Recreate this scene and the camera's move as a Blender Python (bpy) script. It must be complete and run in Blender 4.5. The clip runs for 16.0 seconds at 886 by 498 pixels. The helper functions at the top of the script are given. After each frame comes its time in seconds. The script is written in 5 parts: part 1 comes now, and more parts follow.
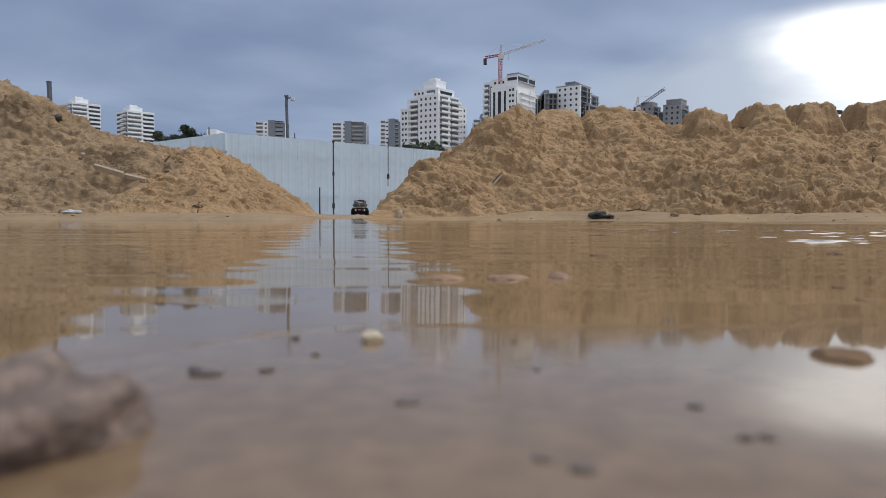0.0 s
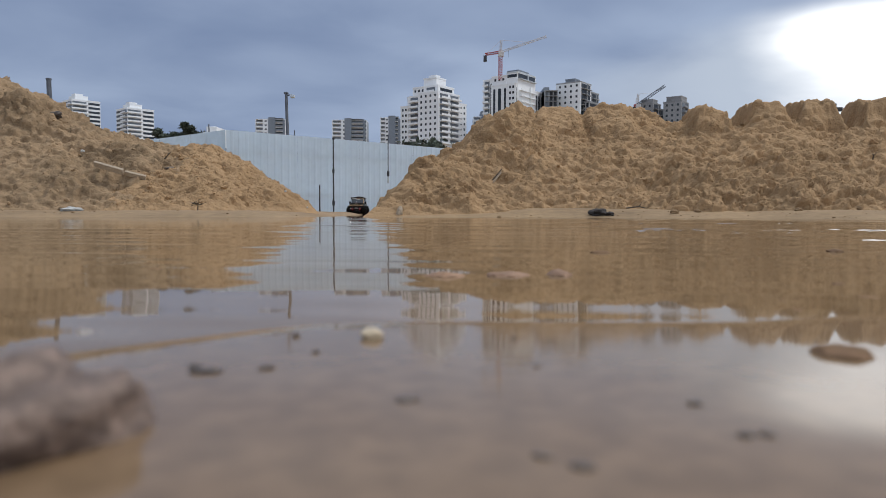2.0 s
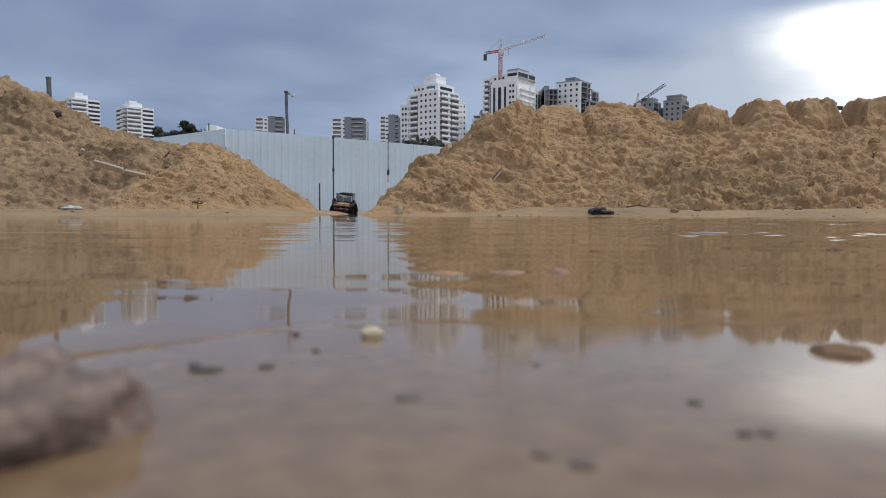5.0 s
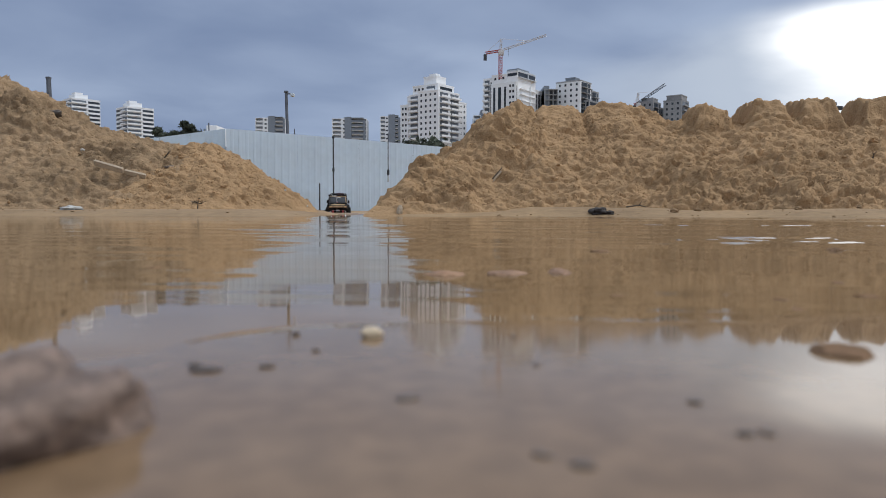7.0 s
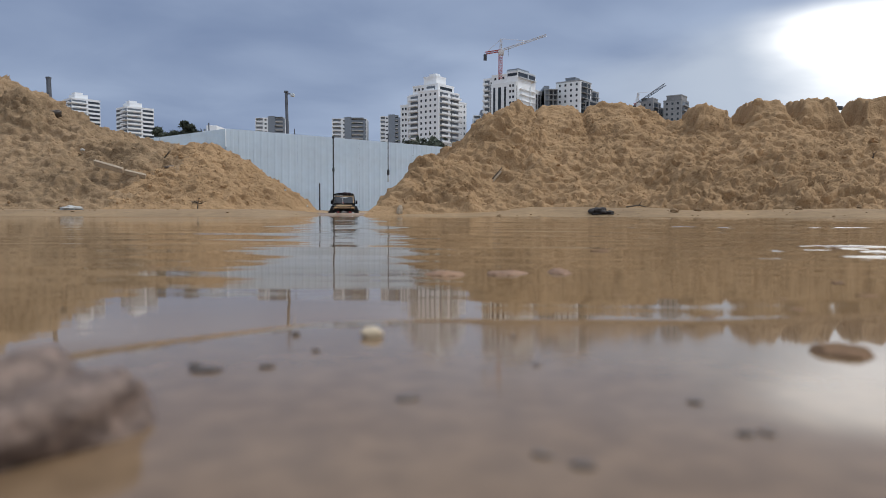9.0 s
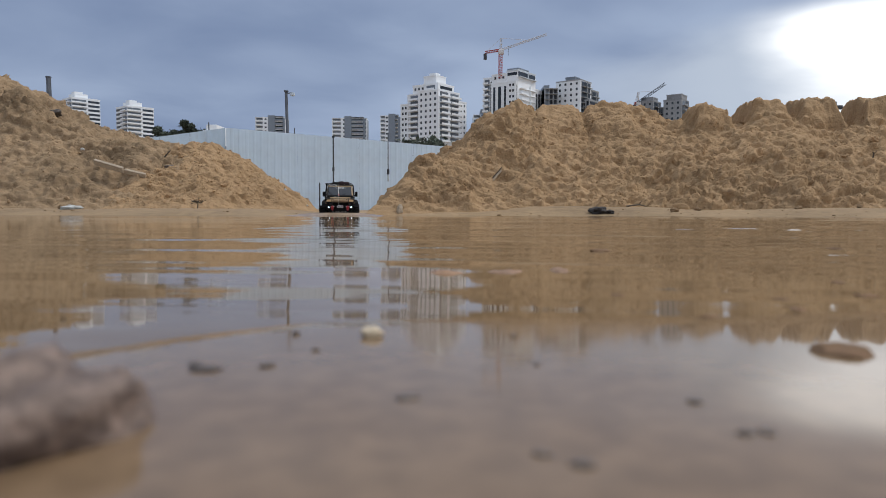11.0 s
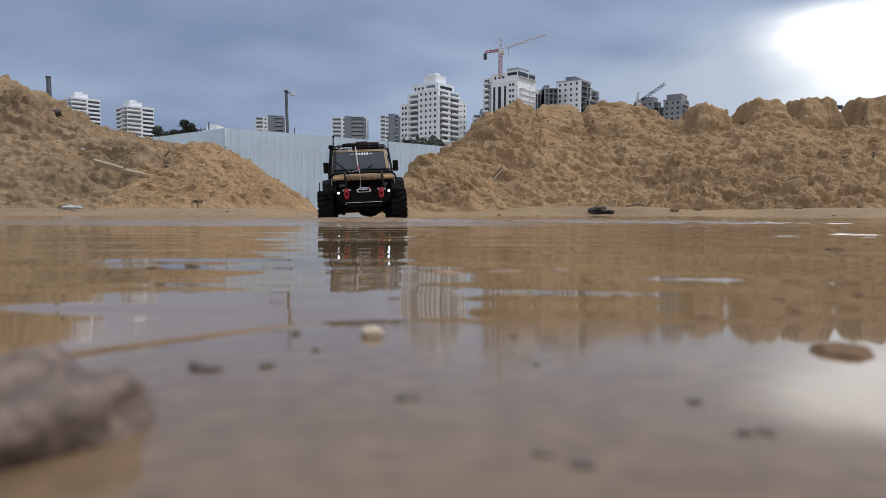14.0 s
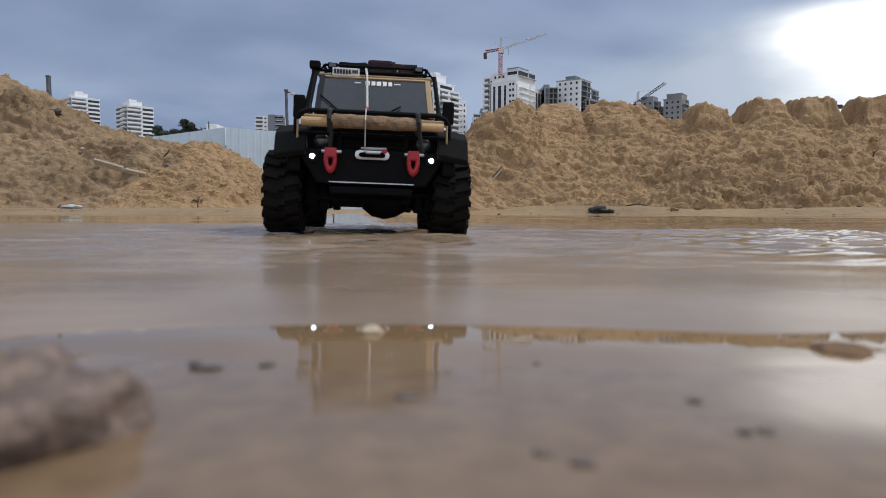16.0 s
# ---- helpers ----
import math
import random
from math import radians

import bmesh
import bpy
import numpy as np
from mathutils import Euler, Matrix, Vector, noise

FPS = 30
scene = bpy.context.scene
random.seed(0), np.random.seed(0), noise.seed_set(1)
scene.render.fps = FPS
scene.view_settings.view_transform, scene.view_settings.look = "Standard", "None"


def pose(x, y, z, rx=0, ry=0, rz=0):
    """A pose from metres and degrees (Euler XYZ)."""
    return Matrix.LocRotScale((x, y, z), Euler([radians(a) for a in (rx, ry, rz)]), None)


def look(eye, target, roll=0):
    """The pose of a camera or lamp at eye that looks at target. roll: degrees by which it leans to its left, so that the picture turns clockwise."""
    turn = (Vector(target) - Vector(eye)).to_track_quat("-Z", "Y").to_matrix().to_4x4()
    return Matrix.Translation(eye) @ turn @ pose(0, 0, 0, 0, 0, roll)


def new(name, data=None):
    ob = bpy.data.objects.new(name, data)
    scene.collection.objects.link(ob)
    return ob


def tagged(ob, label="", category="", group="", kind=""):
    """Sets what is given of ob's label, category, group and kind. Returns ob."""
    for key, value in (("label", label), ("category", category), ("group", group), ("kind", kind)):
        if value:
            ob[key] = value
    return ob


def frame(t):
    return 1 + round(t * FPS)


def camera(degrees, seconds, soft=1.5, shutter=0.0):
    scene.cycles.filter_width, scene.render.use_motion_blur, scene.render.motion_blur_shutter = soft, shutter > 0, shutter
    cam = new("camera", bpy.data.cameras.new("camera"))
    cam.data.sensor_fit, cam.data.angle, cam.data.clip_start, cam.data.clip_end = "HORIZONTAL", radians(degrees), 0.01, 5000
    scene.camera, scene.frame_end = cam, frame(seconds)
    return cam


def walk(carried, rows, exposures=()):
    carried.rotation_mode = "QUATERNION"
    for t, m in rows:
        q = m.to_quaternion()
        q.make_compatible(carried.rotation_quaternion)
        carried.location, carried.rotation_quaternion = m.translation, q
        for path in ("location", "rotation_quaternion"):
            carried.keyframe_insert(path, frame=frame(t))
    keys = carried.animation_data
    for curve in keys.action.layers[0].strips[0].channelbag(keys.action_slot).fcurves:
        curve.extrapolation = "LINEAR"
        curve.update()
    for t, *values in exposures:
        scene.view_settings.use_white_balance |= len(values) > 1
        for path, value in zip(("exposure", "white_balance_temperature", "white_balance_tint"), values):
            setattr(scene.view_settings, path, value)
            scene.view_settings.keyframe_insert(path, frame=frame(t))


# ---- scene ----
# The camera lies at the edge of a puddle, 32 mm above the water, and looks along +Y.
EYE_Z = 0.032
cam = camera(65, 16.0, soft=0.8)
cam.data.dof.use_dof = True
cam.data.dof.focus_distance = 2.5
cam.data.dof.aperture_fstop = 16.0


def tilt(down):
    m = look((0, 0, EYE_Z), (0, math.cos(radians(down)), EYE_Z - math.sin(radians(down))), 0.15)
    return m


TILTS = [(0, 2.74), (1.0, 2.74), (1.5, 2.84), (2.0, 2.97), (2.5, 3.05), (3.0, 3.07), (6.0, 3.07), (9.0, 3.07),
         (11.5, 3.13), (14.5, 3.13), (15.2, 3.15), (16.0, 3.18)]
walk(cam, [(t, tilt(d)) for t, d in TILTS], [(0, 0.0), (16, 0.0)])

# ---------------------------------------------------------------- light
SUN_ELEV, SUN_AZ = 54.0, 84.0      # degrees up, degrees to the right of +Y

world = bpy.data.worlds.new("overcast_sky")
scene.world = world
world.use_nodes = True
wt = world.node_tree
wt.nodes.clear()


def wnode(kind, **values):
    n = wt.nodes.new(kind)
    for key, v in values.items():
        n.inputs[key].default_value = v
    return n


def wmath(op, a, b=None, clamp=False):
    n = wt.nodes.new("ShaderNodeMath")
    n.operation, n.use_clamp = op, clamp
    for i, v in enumerate((a, b)):
        if v is None:
            continue
        if isinstance(v, (int, float)):
            n.inputs[i].default_value = v
        else:
            wt.links.new(v, n.inputs[i])
    return n.outputs[0]


def wmix(fac, a, b):
    n = wt.nodes.new("ShaderNodeMix")
    n.data_type = "RGBA"
    for s, v in ((n.inputs[0], fac), (n.inputs[6], a), (n.inputs[7], b)):
        if isinstance(v, (int, float, tuple)):
            s.default_value = v
        else:
            wt.links.new(v, s)
    return n.outputs[2]


def wramp(fac, lo, hi):
    n = wt.nodes.new("ShaderNodeMapRange")
    n.interpolation_type = "SMOOTHSTEP"
    wt.links.new(fac, n.inputs[0])
    n.inputs[1].default_value, n.inputs[2].default_value = lo, hi
    return n.outputs[0]


sky = wt.nodes.new("ShaderNodeTexSky")
sky.sky_type, sky.sun_disc = "NISHITA", False
sky.sun_elevation, sky.sun_rotation = radians(SUN_ELEV), radians(SUN_AZ)
coord = wt.nodes.new("ShaderNodeTexCoord")
sep = wt.nodes.new("ShaderNodeSeparateXYZ")
wt.links.new(coord.outputs["Generated"], sep.inputs[0])
# cloud deck: the direction projected onto a layer overhead
height = wmath("ADD", wmath("MAXIMUM", sep.outputs[2], 0.0), 0.16)
deck = wt.nodes.new("ShaderNodeCombineXYZ")
wt.links.new(wmath("DIVIDE", sep.outputs[0], height), deck.inputs[0])
wt.links.new(wmath("DIVIDE", sep.outputs[1], height), deck.inputs[1])
big = wnode("ShaderNodeTexNoise", Scale=0.42, Detail=3.0, Roughness=0.5, Distortion=0.4)
fine = wnode("ShaderNodeTexNoise", Scale=1.5, Detail=4.0, Roughness=0.55, Distortion=0.3)
for n in (big, fine):
    wt.links.new(deck.outputs[0], n.inputs["Vector"])
cloud = wmath("ADD", wmath("MULTIPLY", big.outputs[0], 0.83), wmath("MULTIPLY", fine.outputs[0], 0.17))
dark, pale = (0.185, 0.25, 0.405, 1), (0.41, 0.50, 0.67, 1)
tone = wmix(wramp(cloud, 0.36, 0.66), dark, pale)
# the paler, thinner cloud under the slanting edge of the dark deck, and the break where the sun stands behind it
ahead = wmath("MAXIMUM", sep.outputs[1], 0.05)
across = wmath("MINIMUM", wmath("DIVIDE", sep.outputs[0], ahead), 1.0)
upward = wmath("DIVIDE", sep.outputs[2], ahead)
ragged = wmath("MULTIPLY", wmath("SUBTRACT", cloud, 0.5), 0.22)
edge = wmath("ADD", wmath("ADD", wmath("MULTIPLY", across, 0.24), 0.145), ragged)
under = wramp(wmath("SUBTRACT", edge, upward), -0.035, 0.03)
pale_side = wmath("MULTIPLY", under, wramp(wmath("ADD", across, ragged), 0.05, 0.42))
tone = wmix(wmath("MULTIPLY", pale_side, 0.92), tone, (0.53, 0.6, 0.71, 1))
toward = wt.nodes.new("ShaderNodeVectorMath")
toward.operation = "DOT_PRODUCT"
wt.links.new(coord.outputs["Generated"], toward.inputs[0])
toward.inputs[1].default_value = (math.sin(radians(33)) * math.cos(radians(11.5)),
                                  math.cos(radians(33)) * math.cos(radians(11.5)), math.sin(radians(11.5)))
gap = wmath("ADD", toward.outputs["Value"], wmath("MULTIPLY", wmath("SUBTRACT", cloud, 0.5), 0.06))
glare = wmath("MULTIPLY", wramp(gap, 0.984, 1.003), wmath("ADD", wmath("MULTIPLY", under, 0.88), 0.12))
tone = wmix(glare, tone, (1.3, 1.33, 1.36, 1))
core = wmath("MULTIPLY", wramp(gap, 0.992, 1.006), under)
tone = wmix(core, tone, (2.0, 2.0, 2.0, 1))
# an overcast sky is about three times as bright overhead as near the horizon
overhead = wramp(sep.outputs[2], 0.42, 0.85)
tone = wmix(overhead, tone, (0.68, 0.76, 0.9, 1))
# brighter cloud added out of view behind the camera, to light faces turned to it
thin = wramp(wmath("ADD", wmath("MULTIPLY", sep.outputs[1], -0.79), wmath("MULTIPLY", sep.outputs[0], 0.3)), -0.1, 0.9)
tone = wmix(thin, tone, (0.86, 0.95, 1.09, 1))
gain = wt.nodes.new("ShaderNodeVectorMath")
gain.operation = "SCALE"
wt.links.new(sky.outputs[0], gain.inputs[0])
gain.inputs["Scale"].default_value = 0.05
mixed = wmix(0.93, gain.outputs[0], tone)
back = wt.nodes.new("ShaderNodeBackground")
wt.links.new(mixed, back.inputs[0])
back.inputs[1].default_value = 1.0
out = wt.nodes.new("ShaderNodeOutputWorld")
wt.links.new(back.outputs[0], out.inputs[0])

lamp_data = bpy.data.lights.new("sun", "SUN")
lamp_data.energy, lamp_data.angle, lamp_data.color = 1.7, radians(10), (1.0, 0.965, 0.91)
sun = new("sun", lamp_data)
sun.matrix_world = look((20 * math.sin(radians(SUN_AZ)), 20 * math.cos(radians(SUN_AZ)), 20 * math.tan(radians(SUN_ELEV))), (0, 0, 0))

# ---------------------------------------------------------------- materials
def material(name, base, rough=0.7, metal=0.0, vary=0.18, scale=8.0, fine=60.0, bump=0.0, bump_scale=None, tint=None,
             emit=None, spec=0.5, per_object=0.0, coat=0.0):
    """A procedural surface: base colour broken up by noise at two scales, with a bump of its own."""
    m = bpy.data.materials.new(name)
    m.use_nodes = True
    t = m.node_tree
    b = t.nodes["Principled BSDF"]
    b.inputs["Roughness"].default_value, b.inputs["Metallic"].default_value = rough, metal
    b.inputs["Specular IOR Level"].default_value = spec
    b.inputs["Coat Weight"].default_value = coat
    tc = t.nodes.new("ShaderNodeTexCoord")
    n1, n2 = t.nodes.new("ShaderNodeTexNoise"), t.nodes.new("ShaderNodeTexNoise")
    for n, s in ((n1, scale), (n2, fine)):
        t.links.new(tc.outputs["Object"], n.inputs["Vector"])
        n.inputs["Scale"].default_value, n.inputs["Detail"].default_value = s, 5.0
    mixn = t.nodes.new("ShaderNodeMix")
    mixn.inputs[0].default_value = 0.45
    t.links.new(n1.outputs[0], mixn.inputs[2]), t.links.new(n2.outputs[0], mixn.inputs[3])
    ramp = t.nodes.new("ShaderNodeMapRange")
    ramp.inputs[1].default_value, ramp.inputs[2].default_value = 0.3, 0.7
    t.links.new(mixn.outputs[0], ramp.inputs[0])
    col = t.nodes.new("ShaderNodeMix")
    col.data_type = "RGBA"
    lo = tint or tuple(c * (1 - 2 * vary) for c in base)
    hi = tuple(min(1, c * (1 + vary)) for c in base)
    col.inputs[6].default_value, col.inputs[7].default_value = (*lo, 1), (*hi, 1)
    t.links.new(ramp.outputs[0], col.inputs[0])
    colour = col.outputs[2]
    if per_object:
        info = t.nodes.new("ShaderNodeObjectInfo")
        hsv = t.nodes.new("ShaderNodeHueSaturation")
        mr = t.nodes.new("ShaderNodeMapRange")
        mr.inputs[3].default_value, mr.inputs[4].default_value = 1 - per_object, 1 + per_object
        t.links.new(info.outputs["Random"], mr.inputs[0])
        t.links.new(mr.outputs[0], hsv.inputs["Value"]), t.links.new(colour, hsv.inputs["Color"])
        colour = hsv.outputs[0]
    t.links.new(colour, b.inputs["Base Color"])
    if bump:
        n3 = t.nodes.new("ShaderNodeTexNoise")
        t.links.new(tc.outputs["Object"], n3.inputs["Vector"])
        n3.inputs["Scale"].default_value, n3.inputs["Detail"].default_value = bump_scale or fine, 6.0
        bp = t.nodes.new("ShaderNodeBump")
        bp.inputs["Strength"].default_value, bp.inputs["Distance"].default_value = 1.0, bump
        t.links.new(n3.outputs[0], bp.inputs["Height"]), t.links.new(bp.outputs[0], b.inputs["Normal"])
    if emit:
        b.inputs["Emission Color"].default_value, b.inputs["Emission Strength"].default_value = (*emit[0], 1), emit[1]
    return m


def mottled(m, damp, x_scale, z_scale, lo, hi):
    """Breaks a sand surface with blotches wider than high: moist crumbs and painted shade."""
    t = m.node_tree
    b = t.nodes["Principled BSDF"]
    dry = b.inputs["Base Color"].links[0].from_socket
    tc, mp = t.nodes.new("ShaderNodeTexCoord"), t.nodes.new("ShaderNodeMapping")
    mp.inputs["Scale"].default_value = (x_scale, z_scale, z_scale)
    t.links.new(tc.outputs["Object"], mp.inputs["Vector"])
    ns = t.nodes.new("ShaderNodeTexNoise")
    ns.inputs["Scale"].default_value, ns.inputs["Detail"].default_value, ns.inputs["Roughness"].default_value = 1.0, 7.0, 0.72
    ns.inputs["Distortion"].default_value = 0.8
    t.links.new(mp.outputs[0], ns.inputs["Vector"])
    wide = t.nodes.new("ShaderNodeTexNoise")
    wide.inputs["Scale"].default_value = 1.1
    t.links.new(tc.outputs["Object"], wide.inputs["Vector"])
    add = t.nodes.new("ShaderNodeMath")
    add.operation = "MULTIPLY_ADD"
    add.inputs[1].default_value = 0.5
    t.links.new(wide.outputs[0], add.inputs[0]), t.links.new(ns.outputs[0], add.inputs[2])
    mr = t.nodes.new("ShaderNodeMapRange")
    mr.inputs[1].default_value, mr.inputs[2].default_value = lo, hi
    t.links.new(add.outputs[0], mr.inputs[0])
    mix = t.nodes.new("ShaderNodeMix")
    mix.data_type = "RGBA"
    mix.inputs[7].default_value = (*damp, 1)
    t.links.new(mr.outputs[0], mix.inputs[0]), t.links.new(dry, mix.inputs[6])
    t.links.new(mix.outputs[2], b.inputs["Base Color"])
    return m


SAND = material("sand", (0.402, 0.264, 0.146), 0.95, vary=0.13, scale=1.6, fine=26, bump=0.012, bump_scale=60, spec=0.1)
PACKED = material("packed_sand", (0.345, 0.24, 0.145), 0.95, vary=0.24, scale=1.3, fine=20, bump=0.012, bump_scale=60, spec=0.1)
# these dark tones also put the shade between clods into the colour
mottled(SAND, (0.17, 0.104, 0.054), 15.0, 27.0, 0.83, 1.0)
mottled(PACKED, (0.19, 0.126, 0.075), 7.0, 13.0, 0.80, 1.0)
CLOD = material("clod_sand", (0.402, 0.264, 0.146), 0.95, vary=0.15, scale=1.0, fine=4.0, spec=0.1, per_object=0.12)
PACKED_CLOD = material("packed_clod", (0.345, 0.24, 0.145), 0.95, vary=0.15, scale=1.0, fine=4.0, spec=0.1, per_object=0.15)
WET_SAND = material("wet_sand", (0.33, 0.225, 0.125), 0.75, vary=0.2, scale=1.2, fine=18, bump=0.004, bump_scale=50, spec=0.3)
FENCE = material("fence_sheet", (0.70, 0.79, 0.86), 0.5, vary=0.05, scale=0.5, fine=5)
DARK = material("dark_metal", (0.03, 0.03, 0.035), 0.5, vary=0.2)
WHITE_WALL = material("white_render", (0.79, 0.81, 0.83), 0.8, vary=0.05, scale=0.05, fine=0.6)


def water_material(name, mud, ripple, length, calm, silt_scale=7.0, rough=0.02, blotch=0.25):
    """Muddy water: an opaque brown body under a mirror-smooth surface with long low ripples."""
    m = bpy.data.materials.new(name)
    m.use_nodes = True
    t = m.node_tree
    b = t.nodes["Principled BSDF"]
    b.inputs["Roughness"].default_value, b.inputs["IOR"].default_value = rough, 1.33
    tc = t.nodes.new("ShaderNodeTexCoord")
    silt = t.nodes.new("ShaderNodeTexNoise")
    silt.inputs["Scale"].default_value, silt.inputs["Detail"].default_value = silt_scale, 6.0
    t.links.new(tc.outputs["Object"], silt.inputs["Vector"])
    col = t.nodes.new("ShaderNodeMix")
    col.data_type = "RGBA"
    col.inputs[6].default_value, col.inputs[7].default_value = (*[c * (1 - blotch) for c in mud], 1), (*[c * (1 + blotch) for c in mud], 1)
    spread = t.nodes.new("ShaderNodeMapRange")
    spread.inputs[1].default_value, spread.inputs[2].default_value = 0.33, 0.67
    t.links.new(silt.outputs[0], spread.inputs[0])
    t.links.new(spread.outputs[0], col.inputs[0]), t.links.new(col.outputs[2], b.inputs["Base Color"])
    mp = t.nodes.new("ShaderNodeMapping")
    mp.inputs["Scale"].default_value = (1 / (length * 5), 1 / length, 1)
    t.links.new(tc.outputs["Object"], mp.inputs["Vector"])
    rip = t.nodes.new("ShaderNodeTexNoise")
    rip.inputs["Scale"].default_value, rip.inputs["Detail"].default_value = 1.0, 2.5
    rip.inputs["Distortion"].default_value = 0.6
    t.links.new(mp.outputs[0], rip.inputs["Vector"])
    patch = t.nodes.new("ShaderNodeTexNoise")
    patch.inputs["Scale"].default_value, patch.inputs["Detail"].default_value = calm, 1.0
    t.links.new(tc.outputs["Object"], patch.inputs["Vector"])
    mr = t.nodes.new("ShaderNodeMapRange")
    mr.inputs[1].default_value, mr.inputs[2].default_value = 0.42, 0.62
    mr.inputs[3].default_value, mr.inputs[4].default_value = 0.15, 1.0
    t.links.new(patch.outputs[0], mr.inputs[0])
    mul = t.nodes.new("ShaderNodeMath")
    mul.operation = "MULTIPLY"
    t.links.new(rip.outputs[0], mul.inputs[0]), t.links.new(mr.outputs[0], mul.inputs[1])
    bp = t.nodes.new("ShaderNodeBump")
    bp.inputs["Strength"].default_value, bp.inputs["Distance"].default_value = 1.0, ripple
    t.links.new(mul.outputs[0], bp.inputs["Height"]), t.links.new(bp.outputs[0], b.inputs["Normal"])
    return m


WATER = water_material("muddy_water", (0.214, 0.136, 0.070), 0.0003, 0.03, 1.3, 4.0, 0.04)
FILM = water_material("water_film", (0.212, 0.139, 0.081), 0.00001, 0.05, 3.0, 150.0, 0.03, 0.15)
# the stirred water has a rough skin that smooths out towards one side
SURGE = water_material("stirred_water", (0.28, 0.2, 0.135), 0.0015, 0.03, 4.0, 9.0, 0.22)


def gloss_across(m, x0, x1, rough0, rough1):
    """Roughness that changes along X, as silt thins out."""
    t = m.node_tree
    tc, xyz, mr = t.nodes.new("ShaderNodeTexCoord"), t.nodes.new("ShaderNodeSeparateXYZ"), t.nodes.new("ShaderNodeMapRange")
    mr.interpolation_type = "SMOOTHSTEP"
    for i, v in enumerate((x0, x1, rough0, rough1)):
        mr.inputs[i + 1].default_value = v
    t.links.new(tc.outputs["Object"], xyz.inputs[0]), t.links.new(xyz.outputs[0], mr.inputs[0])
    t.links.new(mr.outputs[0], t.nodes["Principled BSDF"].inputs["Roughness"])


gloss_across(FILM, 0.03, 0.10, 0.085, 0.035)
gloss_across(SURGE, 0.12, 0.32, 0.22, 0.05)


DARK_STREAK = material("damp_sand", (0.30, 0.20, 0.115), 0.95, vary=0.25, scale=3, fine=30, bump=0.008, bump_scale=42, spec=0.15)
BLACK = material("black_plastic", (0.004, 0.004, 0.0045), 0.6, spec=0.1, vary=0.25, scale=25, fine=150, bump=0.0003, bump_scale=300)
PAINT = material("black_paint", (0.008, 0.008, 0.009), 0.35, vary=0.15, scale=20, fine=200, spec=0.3, coat=0.15)
DUSTY = material("dusty_black", (0.009, 0.0085, 0.0085), 0.75, spec=0.12, vary=0.35, scale=30, fine=200, tint=(0.004, 0.004, 0.004))
RUBBER = material("tyre_rubber", (0.010, 0.0085, 0.0072), 0.75, vary=0.3, scale=40, fine=300, bump=0.0004, bump_scale=400, spec=0.14)
STEEL = material("bare_steel", (0.55, 0.55, 0.56), 0.3, metal=1.0, vary=0.15, scale=60, fine=400)
RED = material("red_anodised", (0.40, 0.012, 0.02), 0.35, vary=0.12, scale=60, fine=300)
MAROON = material("maroon_cloth", (0.032, 0.012, 0.014), 0.9, vary=0.3, scale=50, fine=400, bump=0.001, bump_scale=300)
TAN = material("tan_paint", (0.42, 0.29, 0.16), 0.5, vary=0.15, scale=30, fine=200)
PINE = material("pale_pine", (0.56, 0.36, 0.18), 0.7, vary=0.15, scale=30, fine=250, bump=0.0006, bump_scale=200)
BARK = material("tree_bark", (0.26, 0.17, 0.10), 0.9, vary=0.35, scale=60, fine=300, bump=0.002, bump_scale=160)
CORD = material("pale_cord", (0.62, 0.6, 0.56), 0.8, vary=0.2, scale=200, fine=700)
STRAP = material("dark_strap", (0.02, 0.02, 0.022), 0.85, vary=0.3, scale=80, fine=500)
GLOW = material("lit_lamp", (0.8, 0.85, 1.0), 0.3, emit=((0.66, 0.78, 1.0), 12.0))
LENS = material("lamp_lens", (0.05, 0.054, 0.062), 0.1, vary=0.2, scale=120, fine=400, coat=0.6)
GLASS = material("smoked_glass", (0.03, 0.033, 0.04), 0.06, vary=0.2, scale=12, fine=90, coat=0.5)
LETTER_WHITE = material("white_marking", (0.78, 0.78, 0.76), 0.6, vary=0.05, scale=50, fine=200)
PLATE_DARK = material("plate_marking", (0.03, 0.03, 0.035), 0.6)
CONCRETE = material("raw_concrete", (0.33, 0.34, 0.35), 0.9, vary=0.18, scale=0.1, fine=1.0)
GREY_WALL = material("grey_cladding", (0.20, 0.23, 0.27), 0.7, vary=0.1, scale=0.05, fine=0.7)
PANE = material("window_pane", (0.035, 0.045, 0.06), 0.3, spec=0.3, vary=0.3, scale=0.2, fine=2, per_object=0.4)
RAIL = material("balcony_rail", (0.55, 0.6, 0.64), 0.5, vary=0.1, scale=0.2, fine=2)
UNFINISHED = material("weathered_concrete", (0.28, 0.285, 0.295), 0.9, vary=0.2, scale=0.1, fine=1.0)
# back walls of open floors and balconies, coloured dark for the shade inside
DEEP_SHADE = material("open_floor_back", (0.05, 0.055, 0.065), 0.9, vary=0.25, scale=0.2, fine=1.5)
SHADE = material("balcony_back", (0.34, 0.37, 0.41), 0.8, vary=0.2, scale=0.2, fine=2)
CRANE_RED = material("crane_red", (0.42, 0.07, 0.06), 0.55, vary=0.2, scale=0.3, fine=3)
CRANE_WHITE = material("crane_white", (0.6, 0.58, 0.58), 0.55, vary=0.15, scale=0.3, fine=3)
POST = material("galvanised_post", (0.12, 0.13, 0.15), 0.5, metal=0.4, vary=0.2, scale=4, fine=40)
LEAF = material("dark_foliage", (0.065, 0.08, 0.055), 0.8, vary=0.4, scale=1.5, fine=12)
TRUNK = material("trunk_bark", (0.11, 0.085, 0.06), 0.9, vary=0.3, scale=6, fine=40)
